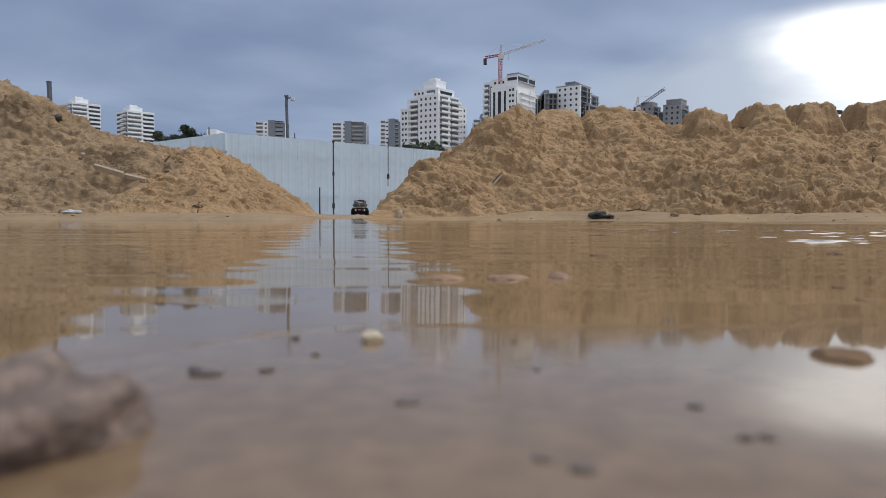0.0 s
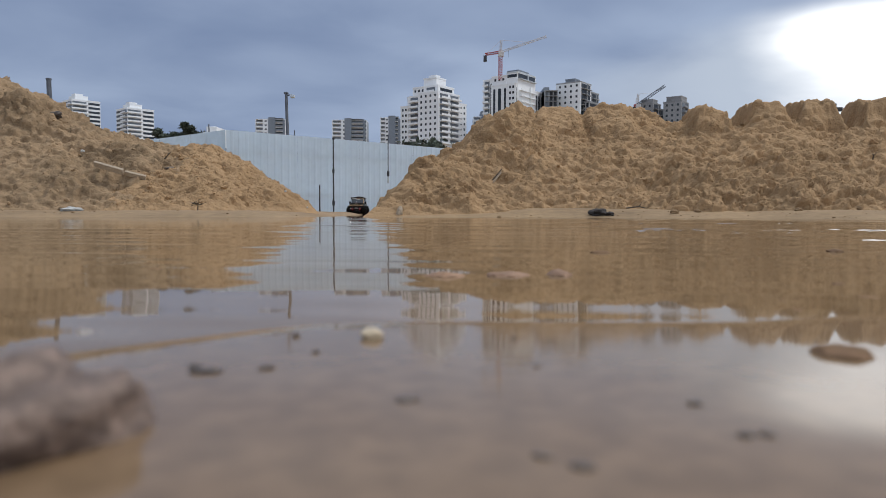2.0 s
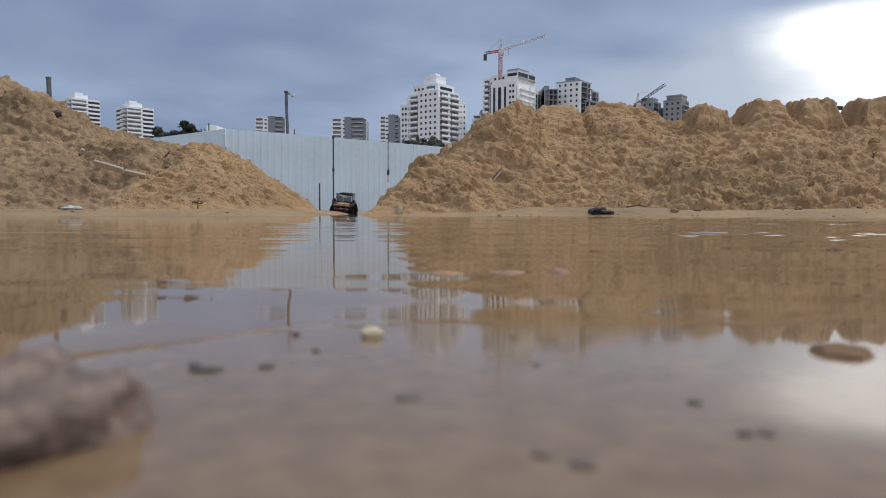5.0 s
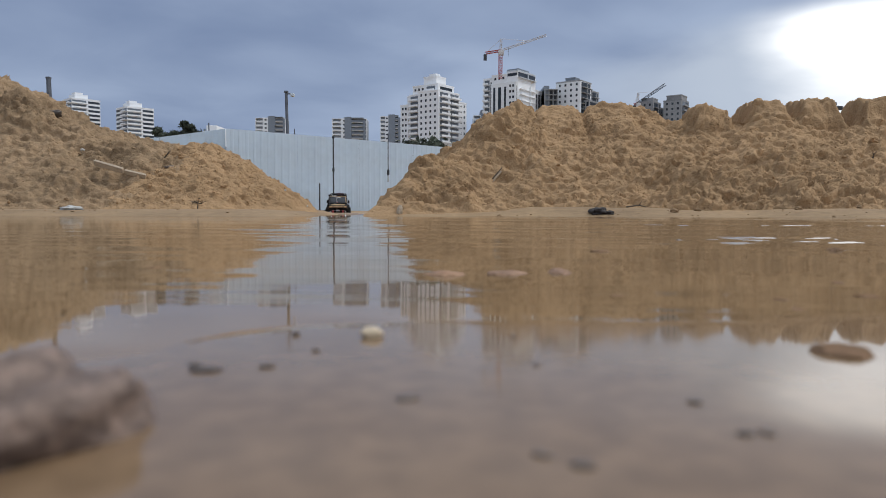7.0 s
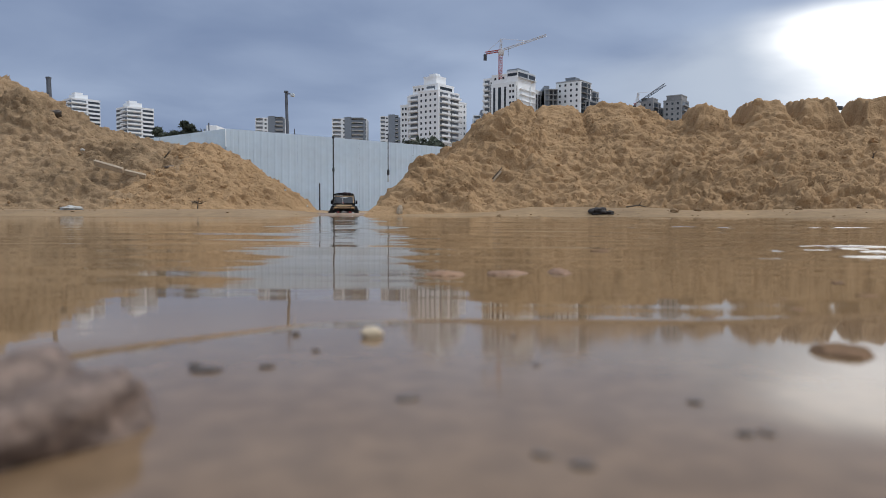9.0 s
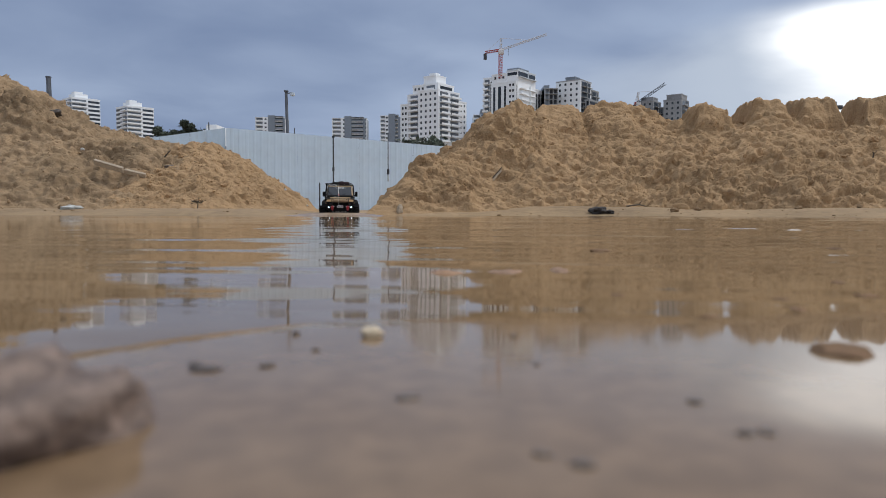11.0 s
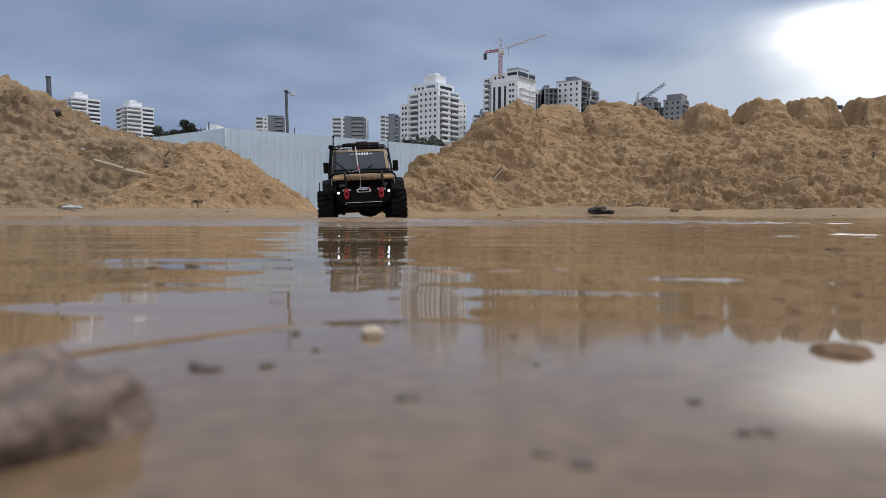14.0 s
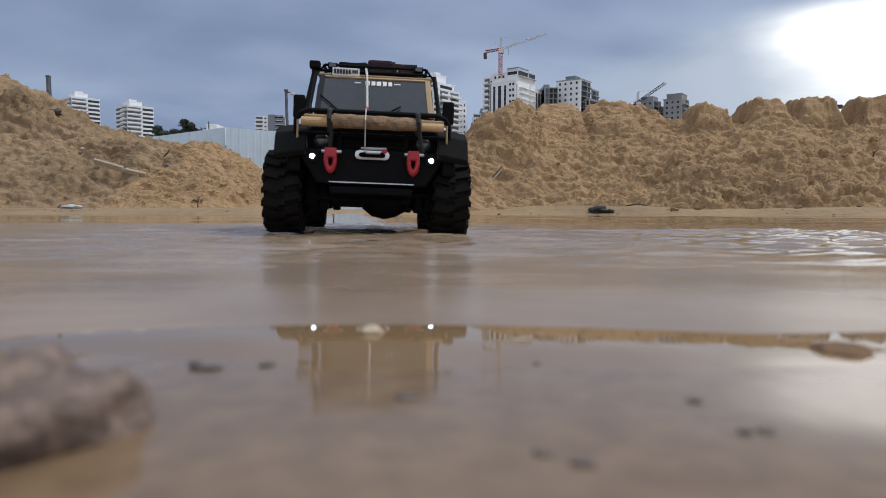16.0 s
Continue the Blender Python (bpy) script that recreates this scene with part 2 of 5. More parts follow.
TIMBER = material("weathered_timber", (0.45, 0.36, 0.26), 0.85, vary=0.2, scale=5, fine=60, bump=0.002, bump_scale=70)
PEBBLE = material("pebble", (0.225, 0.16, 0.125), 0.7, vary=0.5, scale=240, fine=600, tint=(0.03, 0.02, 0.018), bump=0.0012, bump_scale=420, per_object=0.3)
SHELL = material("pale_shell", (0.62, 0.5, 0.34), 0.5, vary=0.15, scale=300, fine=900, bump=0.0003, bump_scale=700)
DEBRIS = material("wet_debris", (0.04, 0.032, 0.028), 0.7, vary=0.4, scale=20, fine=120, bump=0.01, bump_scale=40)
DARK_STONE = material("dark_stone", (0.13, 0.10, 0.08), 0.5, vary=0.3, scale=200, fine=900, per_object=0.3)
PINK_STONE = material("reddish_stone", (0.22, 0.135, 0.08), 0.9, spec=0.15, vary=0.25, scale=120, fine=600, bump=0.0006, bump_scale=400, per_object=0.2)
SUNKEN = material("wet_reddish_stone", (0.33, 0.2, 0.125), 0.6, vary=0.25, scale=120, fine=600, bump=0.0006, bump_scale=400, spec=0.3, per_object=0.2)
RAG = material("plastic_rag", (0.5, 0.5, 0.48), 0.5, vary=0.15, scale=30, fine=200)


# ---------------------------------------------------------------- mesh helpers
def part(name, bm, mat, parent=None, label="", smooth=False):
    """Links a bmesh as one mesh object, under a thing or under a part."""
    me = bpy.data.meshes.new(name)
    bm.to_mesh(me)
    bm.free()
    if smooth:
        for p in me.polygons:
            p.use_smooth = True
    me.materials.append(mat)
    ob = new(name, me)
    if parent:
        ob.parent = parent
    return tagged(ob, label)


def again(ob, m, parent=None):
    """A second object on the same mesh."""
    o = new(ob.name.split(".")[0], ob.data)
    o.parent = parent or ob.parent
    o.matrix_basis = m
    if "label" in ob:
        o["label"] = ob["label"]
    return o


def box(bm, x0, x1, y0, y1, z0, z1, bevel=0.0, turn=None):
    m = Matrix.LocRotScale(((x0 + x1) / 2, (y0 + y1) / 2, (z0 + z1) / 2), None, (x1 - x0, y1 - y0, z1 - z0))
    if turn:
        m = turn @ m
    vs = bmesh.ops.create_cube(bm, size=1, matrix=m)["verts"]
    if bevel:
        es = list({e for v in vs for e in v.link_edges})
        bmesh.ops.bevel(bm, geom=es, offset=bevel, segments=2, affect="EDGES", profile=0.6)
    return bm


def rod(bm, a, b, r, r2=None, seg=8):
    a, b = Vector(a), Vector(b)
    m = Matrix.Translation((a + b) / 2) @ (b - a).to_track_quat("Z", "Y").to_matrix().to_4x4()
    bmesh.ops.create_cone(bm, cap_ends=True, segments=seg, radius1=r, radius2=r if r2 is None else r2, depth=(b - a).length, matrix=m)
    return bm


def boxed(*args, **kw):
    return box(bmesh.new(), *args, **kw)


def rodded(*args, **kw):
    return rod(bmesh.new(), *args, **kw)


def hash2(ix, iy, seed):
    n = (ix.astype(np.int64) * 374761393 + iy.astype(np.int64) * 668265263 + seed * 1442695041) & 0x7FFFFFFF
    n = ((n ^ (n >> 13)) * 1274126177) & 0x7FFFFFFF
    return ((n ^ (n >> 16)) & 0xFFFF) / 65535.0


def vnoise(x, y, seed=0):
    """Smooth value noise from 0 to 1 on arrays."""
    ix, iy = np.floor(x), np.floor(y)
    fx, fy = x - ix, y - iy
    fx, fy = fx * fx * (3 - 2 * fx), fy * fy * (3 - 2 * fy)
    a, b = hash2(ix, iy, seed), hash2(ix + 1, iy, seed)
    c, d = hash2(ix, iy + 1, seed), hash2(ix + 1, iy + 1, seed)
    return (a * (1 - fx) + b * fx) * (1 - fy) + (c * (1 - fx) + d * fx) * fy


def fbm(x, y, seed=0, octaves=4):
    s, amp = 0, 1.0
    for k in range(octaves):
        s = s + amp * (vnoise(x * 2 ** k + 17 * k, y * 2 ** k + 31 * k, seed + k) - 0.5)
        amp *= 0.5
    return s


def lumps(x, y, size, seed, r0=0.35, r1=0.6, share=1.0):
    """Rounded clods: the highest dome over each point, one dome to a cell, in a share of the cells."""
    gx, gy = x / size, y / size
    best = np.zeros_like(x)
    for dx in (-1, 0, 1):
        for dy in (-1, 0, 1):
            cx, cy = np.floor(gx) + dx, np.floor(gy) + dy
            px, py = cx + hash2(cx, cy, seed), cy + hash2(cx, cy, seed + 1)
            r = r0 + (r1 - r0) * hash2(cx, cy, seed + 2)
            d2 = ((gx - px) ** 2 + (gy - py) ** 2) / (r * r)
            best = np.maximum(best, np.where(d2 < 1, np.sqrt(np.clip(1 - d2, 0, 1)), 0) * r * (0.4 + 0.6 * hash2(cx, cy, seed + 3)) * (hash2(cx, cy, seed + 4) < share))
    return best * size


def sheet(name, xs, ys, zfun, mat, smooth=True):
    """A height field over a grid of lines."""
    X, Y = np.meshgrid(xs, ys)
    Z = zfun(X, Y)
    nx, ny = len(xs), len(ys)
    co = np.stack([X, Y, Z], -1).reshape(-1, 3)
    i = np.arange((nx - 1) * (ny - 1))
    a = (i // (nx - 1)) * nx + i % (nx - 1)
    quads = np.stack([a, a + 1, a + nx + 1, a + nx], -1)
    me = bpy.data.meshes.new(name)
    me.from_pydata(co.tolist(), [], quads.tolist())
    me.materials.append(mat)
    me.polygons.foreach_set("use_smooth", [smooth] * len(me.polygons))
    return new(name, me)


# ---------------------------------------------------------------- ground and water
def step(a, b, v):
    t = np.clip((v - a) / (b - a), 0, 1)
    return t * t * (3 - 2 * t)


def ground_z(x, y):
    """Puddle bed, the low beach behind it, the wet track between the heaps, and level ground beyond."""
    far = np.sqrt(x * x + y * y)
    shore = 4.62 + 0.25 * np.sin(x * 0.9 + 0.5) + 0.5 * fbm(x * 0.7, y * 0.7, 3, 3)
    rise = step(-0.3, 0.7, y - shore)
    side = 4.6 + 0.5 * fbm(x * 0.3, y * 0.5, 6, 3)
    rise = np.maximum(rise, step(-0.4, 0.6, np.abs(x) - side))
    z = -0.065 + (0.108 + 0.03 * step(-0.6, 1.2, x)) * rise
    z = np.where(y < 0.75, np.maximum(z, -0.065 + 0.058 * (1 - step(0.30, 0.75, y))), z)
    z = np.maximum(z, -0.01 + 0.05 * step(-0.1, -0.7, y + 0.15 * fbm(x * 1.5, y * 1.5, 8, 3)))
    mid = -0.72 - 0.02 * (y - 5)
    track = np.exp(-((x - mid) / 0.28) ** 2) * step(3.8, 4.6, y) * (1 - step(9.0, 12.5, y))
    z = z * (1 - track) - 0.07 * track
    z = z + 0.008 * fbm(x * 3, y * 3, 9, 3) * step(0.8, 2, y) + 0.15 * fbm(x * 0.05, y * 0.05, 4, 3) * step(30, 90, far)
    return z


def lines(near, far, n):
    return near * (far / near) ** np.linspace(0, 1, n)


xs = np.concatenate([-lines(4, 4000, 60)[::-1], np.arange(-3.95, 3.96, 0.05), lines(4, 4000, 60)])
ys = np.concatenate([-lines(0.3, 4000, 40)[::-1], np.arange(-0.25, 9.0, 0.05), lines(9, 4500, 90)])
ground = tagged(sheet("ground", xs, ys, ground_z, WET_SAND), "wet brown sandy ground of a building plot", "ground", kind="structure")

def ripple_z(x, y):
    """Low wind ripples with long crests, stronger in patches."""
    bend = 0.05 * np.sin(x * 1.7) + 0.12 * fbm(x * 0.8, y * 0.8, 91, 2)
    gust = 0.4 + 0.5 * step(0.2, 1.2, x) + 1.3 * step(0.4, 0.75, vnoise(x * 0.9, y * 1.6, 92))
    gust = gust * (1 + 0.7 * step(0.15, 0.7, x) * step(0.45, 0.65, vnoise(x * 2.2 + 7, y * 3.5, 95)))
    v = y + bend
    small = fbm(x * 5 + 3, v * 26, 93, 2)
    long = fbm(x * 3.2, v * 9.5, 94, 2)
    gusty = step(0.40, 0.62, vnoise(x * 1.4 + 3, v * 3.2, 97))
    chop = np.maximum(fbm(x * 24, v * 42, 96, 2) + 0.05, 0) * step(0.12, 0.34, x) * (1 - step(1.3, 2.2, x)) * (0.12 + gusty)
    return (0.0005 * small + 0.0010 * long) * gust * (1 - step(7, 10, y)) + 0.003 * chop


wx = np.concatenate([-lines(0.6, 9, 36)[::-1], np.arange(-0.58, 0.1, 0.016), np.arange(0.1, 1.2, 0.012), lines(1.21, 9, 40)])
wy = np.concatenate([np.linspace(-6, -0.1, 12), np.arange(-0.09, 2.6, 0.006), np.arange(2.6, 7.2, 0.014), np.linspace(7.3, 16, 60)])
water = tagged(sheet("water", wx, wy, ripple_z, WATER),
               "shallow muddy brown rain puddle with low ripples", "water", kind="structure")


def film_z(x, y):
    """The thin film at the near edge: it stands a little higher towards the eye."""
    edge = 0.200 + 0.02 * np.sin(x * 9) + 0.03 * fbm(x * 6, y * 0 + 2.0, 23, 3) - 0.10 * step(-0.02, -0.2, x) 
    return 0.0100 * np.clip(edge - y, -0.02, 0.25) * (1 - step(0.32, 0.5, np.abs(x))) + 0.0002 - 0.006 * step(0.36, 0.52, np.abs(x)) - 0.02 * step(-0.1, -0.3, y) - 0.004 * step(0.0, 0.035, y - edge)


film = tagged(sheet("water_film", np.concatenate([np.linspace(-0.55, -0.3, 12), np.arange(-0.29, 0.3, 0.01), np.linspace(0.3, 0.55, 12)]),
                    np.concatenate([np.linspace(-0.32, 0.0, 16), np.arange(0.01, 0.34, 0.008)]), film_z, FILM),
              "calm shallow film of muddy water at the near edge", "water", kind="structure")


def surge_z(x, y):
    """A low front that runs ahead of the car, rippled behind."""
    front = y - 0.012 * np.sin(x * 2.2 + 0.4) - 0.012 * x * x
    lift = 0.0034 * step(0.0, 0.16, front) + 0.0008 * np.exp(-((front - 0.1) / 0.06) ** 2)
    lift = lift * (1 - 0.55 * step(0.3, 0.7, front)) * (1 - step(0.9, 2.0, front)) * (1 - step(1.2, 1.75, np.abs(x)))
    near_car = np.exp(-(x + 0.1) ** 2 / 0.12)
    rip = np.sin(front * 95 + 6 * fbm(x * 5, y * 5, 71, 2)) * 0.00012 + 0.0024 * fbm(x * 26, y * 46, 72, 3)
    glitter = np.maximum(fbm(x * 24, y * 52, 73, 2) + 0.03, 0) * step(0.10, 0.30, x) * step(0.14, 0.3, front) * (1 - step(0.8, 1.3, x))
    return lift - 0.0012 + (rip * (0.1 + 2.6 * near_car * step(0.12, 0.5, front)) + 0.006 * glitter) * step(0.03, 0.12, front) * (1 - step(1.0, 2.0, front))


surge = tagged(sheet("wave", np.concatenate([np.linspace(-1.8, -0.6, 40), np.arange(-0.58, 0.8, 0.012), np.linspace(0.8, 1.8, 40)]), np.concatenate([np.arange(-0.06, 1.0, 0.005), np.linspace(1.0, 2.1, 60)]), surge_z, SURGE),
               "low muddy wave running ahead of the car", "wave", kind="structure")


def bow_z(x, y):
    """The hump of water pushed up before the car's nose."""
    ahead = y + 0.09 + 0.9 * x * x
    return 0.021 * np.exp(-(ahead / 0.045) ** 2) * np.exp(-(x / 0.26) ** 4) - 0.001 + 0.0015 * fbm(x * 20, y * 60, 81, 2) * np.exp(-(x / 0.3) ** 2)


bow_wave = tagged(sheet("bow_wave", np.linspace(-0.5, 0.5, 81), np.linspace(-0.35, 0.05, 61), bow_z, SURGE),
                  "hump of muddy water pushed up by the car", "wave", kind="structure")


# ---------------------------------------------------------------- sand heaps
HEAPS = []


def heap(name, xs, ys, zfun, seed, rough, label, mat=SAND, calm=None, bold=1.0):
    """A slope of loose sand: a smooth form with clods, pits and crumbs pushed out along its normal."""
    X, Y = np.meshgrid(xs, ys)
    quiet = step(0.02, 0.1, calm(X, Y)) if calm else 0.0
    Z = zfun(X, Y) + 0.14 * rough * fbm(X * 2.3, Y * 2.3, seed + 5, 3) * step(0.0, 0.25, zfun(X, Y)) * (1 - 0.6 * quiet) - 0.03
    gy, gx = np.gradient(Z, ys, xs)
    # slopes averaged over a hand's width, so that the clods stand out evenly
    for g in (gx, gy):
        for _ in range(6):
            g[1:-1, 1:-1] = (g[:-2, 1:-1] + g[2:, 1:-1] + g[1:-1, :-2] + g[1:-1, 2:] + g[1:-1, 1:-1]) / 5
    gx, gy = np.clip(gx, -1.2, 1.2), np.clip(gy, -1.2, 1.2)
    size = np.sqrt(1 + gx * gx + gy * gy)
    on = step(-0.02, 0.10, Z)
    on = on * (1 - 0.45 * quiet)
    V = Y * 1.2
    wx, wy = X + 0.05 * fbm(X * 9, V * 9, seed + 30, 3), V + 0.05 * fbm(X * 9, V * 9, seed + 33, 3)
    keep = step(0.42, 0.66, vnoise(X * 1.7, V * 2.2, seed + 7))
    few = step(0.40, 0.6, vnoise(X * 5.0, V * 5.0, seed + 8))

    def scooped(stretch, cell, key, share):
        """Clods with a hollow on their downhill side, wider than high."""
        u = wx * stretch + key
        return lumps(u, wy, cell, seed + key, share=share) - 0.9 * lumps(u, wy + 0.42 * cell, cell, seed + key, share=share)

    big = lumps(wx * 0.6, wy, 0.24, seed, share=0.7) * 0.6 * bold * keep
    mid = scooped(0.6, 0.115, 10, 0.6) * 0.42 * bold * (0.15 + 0.85 * keep)
    small = scooped(0.65, 0.06, 20, 0.7) * 1.0 * (0.14 + 0.86 * few)
    tiny = scooped(0.75, 0.036, 45, 0.6) * (0.6 + 0.8 * keep)
    # slumped steps: a gentle rise that breaks off, in ragged patches
    phase = V * 7.0 + 1.6 * fbm(X * 2.1, V * 2.1, seed + 55, 3) + 0.7 * fbm(X * 9, V * 9, seed + 56, 2)
    slump = (0.5 - np.abs(phase - np.floor(phase) - 0.15)) * 0.05 * bold * keep * step(0.45, 0.65, vnoise(X * 4.2, V * 5.5, seed + 9))
    crumb = 0.03 * fbm(X * 17, V * 24, seed + 50, 3) - 0.06 * np.abs(fbm(X * 6, V * 14, seed + 58, 4))
    d = on * rough * (big + mid + small + tiny + slump + crumb)
    n = np.stack([-gx / size, -gy / size, 1 / size], -1)
    co = (np.stack([X, Y, Z], -1) + n * d[..., None]).reshape(-1, 3)
    ob = sheet(name, xs, ys, lambda x, y: x * 0, mat)
    ob.data.vertices.foreach_set("co", co.ravel())
    ob.data.update()
    return tagged(ob, label, "sand heap", "heaps of dug sand")


def ridge(x):
    """Height of the long heap's crest along its run."""
    base = np.interp(x, [-0.61, -0.1, 0.22, 0.6, 0.8, 1.1, 1.5, 1.84, 2.08, 4.2, 6.5], [0.03, 0.50, 0.73, 0.90, 0.96, 1.0, 1.0, 1.0, 0.90, 0.80, 0.80])
    return base


def dumped(x, y):
    """Block-shaped lumps along the crest, one bucket load each."""
    top = np.zeros_like(x)
    for cx, w, hgt in ((0.7, 0.2, 0.07), (1.08, 0.26, 0.09), (1.55, 0.25, 0.08), (2.46, 0.17, 0.16), (2.94, 0.145, 0.22),
                       (3.44, 0.19, 0.28), (4.02, 0.22, 0.29), (4.8, 0.3, 0.24)):
        d = np.maximum(np.abs(x - cx) / w, np.abs(y - 6.6) / 0.3) + 0.18 * fbm(x * 4.5, y * 4.5, 61, 4)
        top = np.maximum(top, hgt * (1 - step(0.55, 1.08, d)) * (1 + 0.25 * fbm(x * 6, y * 6, 66, 3)))
    return top


def right_heap(x, y):
    toe = 5.15 + 0.14 * np.sin(x * 1.3) + 0.25 * fbm(x * 0.8, x * 0 + 0.3, 2, 2)
    front = (y - toe) * 0.7
    back = (8.3 - y) * 0.95
    side = (x + 0.62) * 0.97
    c = ridge(x)
    s = np.minimum(np.minimum(front, back), np.minimum(side, c))
    return s + dumped(x, y) * step(0.55, 0.8, s / np.maximum(c, 0.1))


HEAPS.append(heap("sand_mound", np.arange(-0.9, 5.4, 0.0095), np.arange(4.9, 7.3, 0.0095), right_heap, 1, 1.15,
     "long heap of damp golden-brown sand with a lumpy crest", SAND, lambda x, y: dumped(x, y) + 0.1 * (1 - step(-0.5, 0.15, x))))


def small_heap(x, y):
    cx, cy = -2.16, 6.3
    across = np.where(x < cx, 0.78, 1.02)
    run = np.where(x < cx, x - cx, np.maximum(x - cx - 0.06, 0))
    d = np.sqrt((run * across) ** 2 + (y - cy) ** 2) + 0.10 * fbm(x * 1.5, y * 1.5, 12, 3)
    return 0.78 - np.sqrt((d * 0.74) ** 2 + 0.012)


HEAPS.append(heap("sand_mound", np.arange(-3.7, -0.9, 0.0095), np.arange(5.1, 7.3, 0.0095), small_heap, 31, 0.8,
     "small cone of pale golden-brown sand", bold=0.35))


def left_heap(x, y):
    crest = np.interp(x, [-6.5, -5.2, -4.52, -4.17, -3.72, -3.08, -2.63, -2.2], [2.1, 1.75, 1.38, 1.12, 0.98, 0.76, 0.58, 0.40])
    front = (y - 5.25 - 0.1 * np.sin(x * 2)) * 0.75
    back = (9.5 - y) * 0.7
    side = (-1.7 - x) * 0.85
    return np.minimum(np.minimum(front, back), np.minimum(side, crest))


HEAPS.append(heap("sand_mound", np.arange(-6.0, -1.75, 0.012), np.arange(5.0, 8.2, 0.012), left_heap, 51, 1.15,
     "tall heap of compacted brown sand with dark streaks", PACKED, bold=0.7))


# ---------------------------------------------------------------- loose clods on the heaps
def clod_mesh(seed, mat, fine=2):
    bm = bmesh.new()
    bmesh.ops.create_icosphere(bm, subdivisions=fine, radius=1.0)
    off = Vector((seed * 2.3, seed * 5.1, 0))
    for v in bm.verts:
        n = v.co.normalized()
        v.co = n * (0.8 + 0.55 * noise.noise(n * 1.4 + off) + 0.3 * noise.noise(n * 3.3 + off))
        v.co.z *= 0.65
    me = bpy.data.meshes.new("clod")
    bm.to_mesh(me), bm.free()
    me.materials.append(mat)
    return me


CLODS = [clod_mesh(k, CLOD) for k in range(7)]
PACKED_CLODS = [clod_mesh(k, PACKED_CLOD) for k in range(7)]
CLOD_POINTS = [(np.array([v.co[:] for v in me.vertices]), [tuple(p.vertices) for p in me.polygons]) for me in [clod_mesh(k + 20, CLOD, 1) for k in range(7)]]


def scatter(heap_ob, x0, x1, y0, y1, singles, rest, seed):
    """Larger clods as pieces of their own, the small crumbs joined."""
    rnd = random.Random(seed)
    co = np.empty(len(heap_ob.data.vertices) * 3)
    heap_ob.data.vertices.foreach_get("co", co)
    co = co.reshape(-1, 3)
    ok = np.where((co[:, 0] > x0) & (co[:, 0] < x1) & (co[:, 1] > y0) & (co[:, 1] < y1) & (co[:, 2] > 0.09) & (co[:, 2] < 0.94 + 0.5 * (co[:, 0] < -2)))[0]
    for k in range(singles):
        p = co[ok[rnd.randrange(len(ok))]]
        s = rnd.uniform(0.009, 0.021) * (1.7 if rnd.random() < 0.1 else 1)
        o = new("clod", (PACKED_CLODS if heap_ob is HEAPS[2] else CLODS)[k % 7])
        o.parent = heap_ob
        o.matrix_basis = Matrix.LocRotScale((p[0], p[1], p[2] + s * 0.05), Euler((rnd.random() * 6, rnd.random() * 6, rnd.random() * 6)), (s * rnd.uniform(0.8, 1.4), s, s))
    verts, faces, n = [], [], 0
    for k in range(rest):
        p = co[ok[rnd.randrange(len(ok))]]
        s = rnd.uniform(0.004, 0.012)
        pts, fs = CLOD_POINTS[k % 7]
        r = np.array(Euler((rnd.random() * 6, rnd.random() * 6, rnd.random() * 6)).to_matrix())
        verts.append(pts @ r.T * s + p + np.array((0, -0.2 * s, 0.1 * s)))
        faces += [tuple(i + n for i in f) for f in fs]
        n += len(pts)
    me = bpy.data.meshes.new("sand_crumb")
    me.from_pydata(np.concatenate(verts).tolist(), [], faces)
    me.materials.append(PACKED_CLOD if heap_ob is HEAPS[2] else CLOD)
    o = new("sand_crumb", me)
    o.parent = heap_ob
    tagged(o, kind="stuff")


scatter(HEAPS[0], -0.6, 4.6, 5.05, 6.7, 240, 2000, 5)
scatter(HEAPS[1], -3.4, -1.0, 5.2, 6.4, 120, 900, 6)
scatter(HEAPS[2], -5.2, -2.3, 5.2, 6.9, 110, 900, 7)


# ---------------------------------------------------------------- site fence, posts and lamps
def fence_run(name, a, b, h0, h1, label):
    """Corrugated sheet panels on posts between two points on the ground."""
    a, b = Vector(a), Vector(b)
    d = b - a
    run = new(name)
    run.matrix_world = Matrix.Translation(a) @ Matrix.Rotation(math.atan2(d.y, d.x), 4, "Z")
    length, width = d.length, 1.05
    n = max(1, round(length / width))
    width = length / n
    for i in range(n):
        bm = bmesh.new()
        u0 = i * width
        z0, z1 = h0 + (h1 - h0) * i / n, h0 + (h1 - h0) * (i + 1) / n
        cols, per = [], 5
        for r in range(per):
            for f, dy in ((0.0, 0.0), (0.56, 0.0), (0.66, -0.006), (0.9, -0.006)):
                cols.append((u0 + (r + f) * width / per, dy + 0.006 * (i % 2)))
        cols.append((u0 + width, 0.006 * (i % 2)))
        low = [bm.verts.new((u, y, 0.0)) for u, y in cols]
        high = [bm.verts.new((u, y, z0 + (z1 - z0) * (u - u0) / width)) for u, y in cols]
        for k in range(len(cols) - 1):
            bm.faces.new((low[k], low[k + 1], high[k + 1], high[k]))
        bmesh.ops.solidify(bm, geom=bm.faces[:], thickness=0.004)
        part("sheet_panel", bm, FENCE, run)
    for i in range(1, n, 3):
        part("post", boxed(i * width - 0.04, i * width + 0.04, 0.09, 0.17, -0.2, h0 + (h1 - h0) * i / n - 0.05, bevel=0.006), POST, run)
    for z in (0.5, 1.6):
        part("rail", boxed(0, length, 0.06, 0.085, z, z + 0.06), POST, run)
    return tagged(run, label, "fence", "site fence")


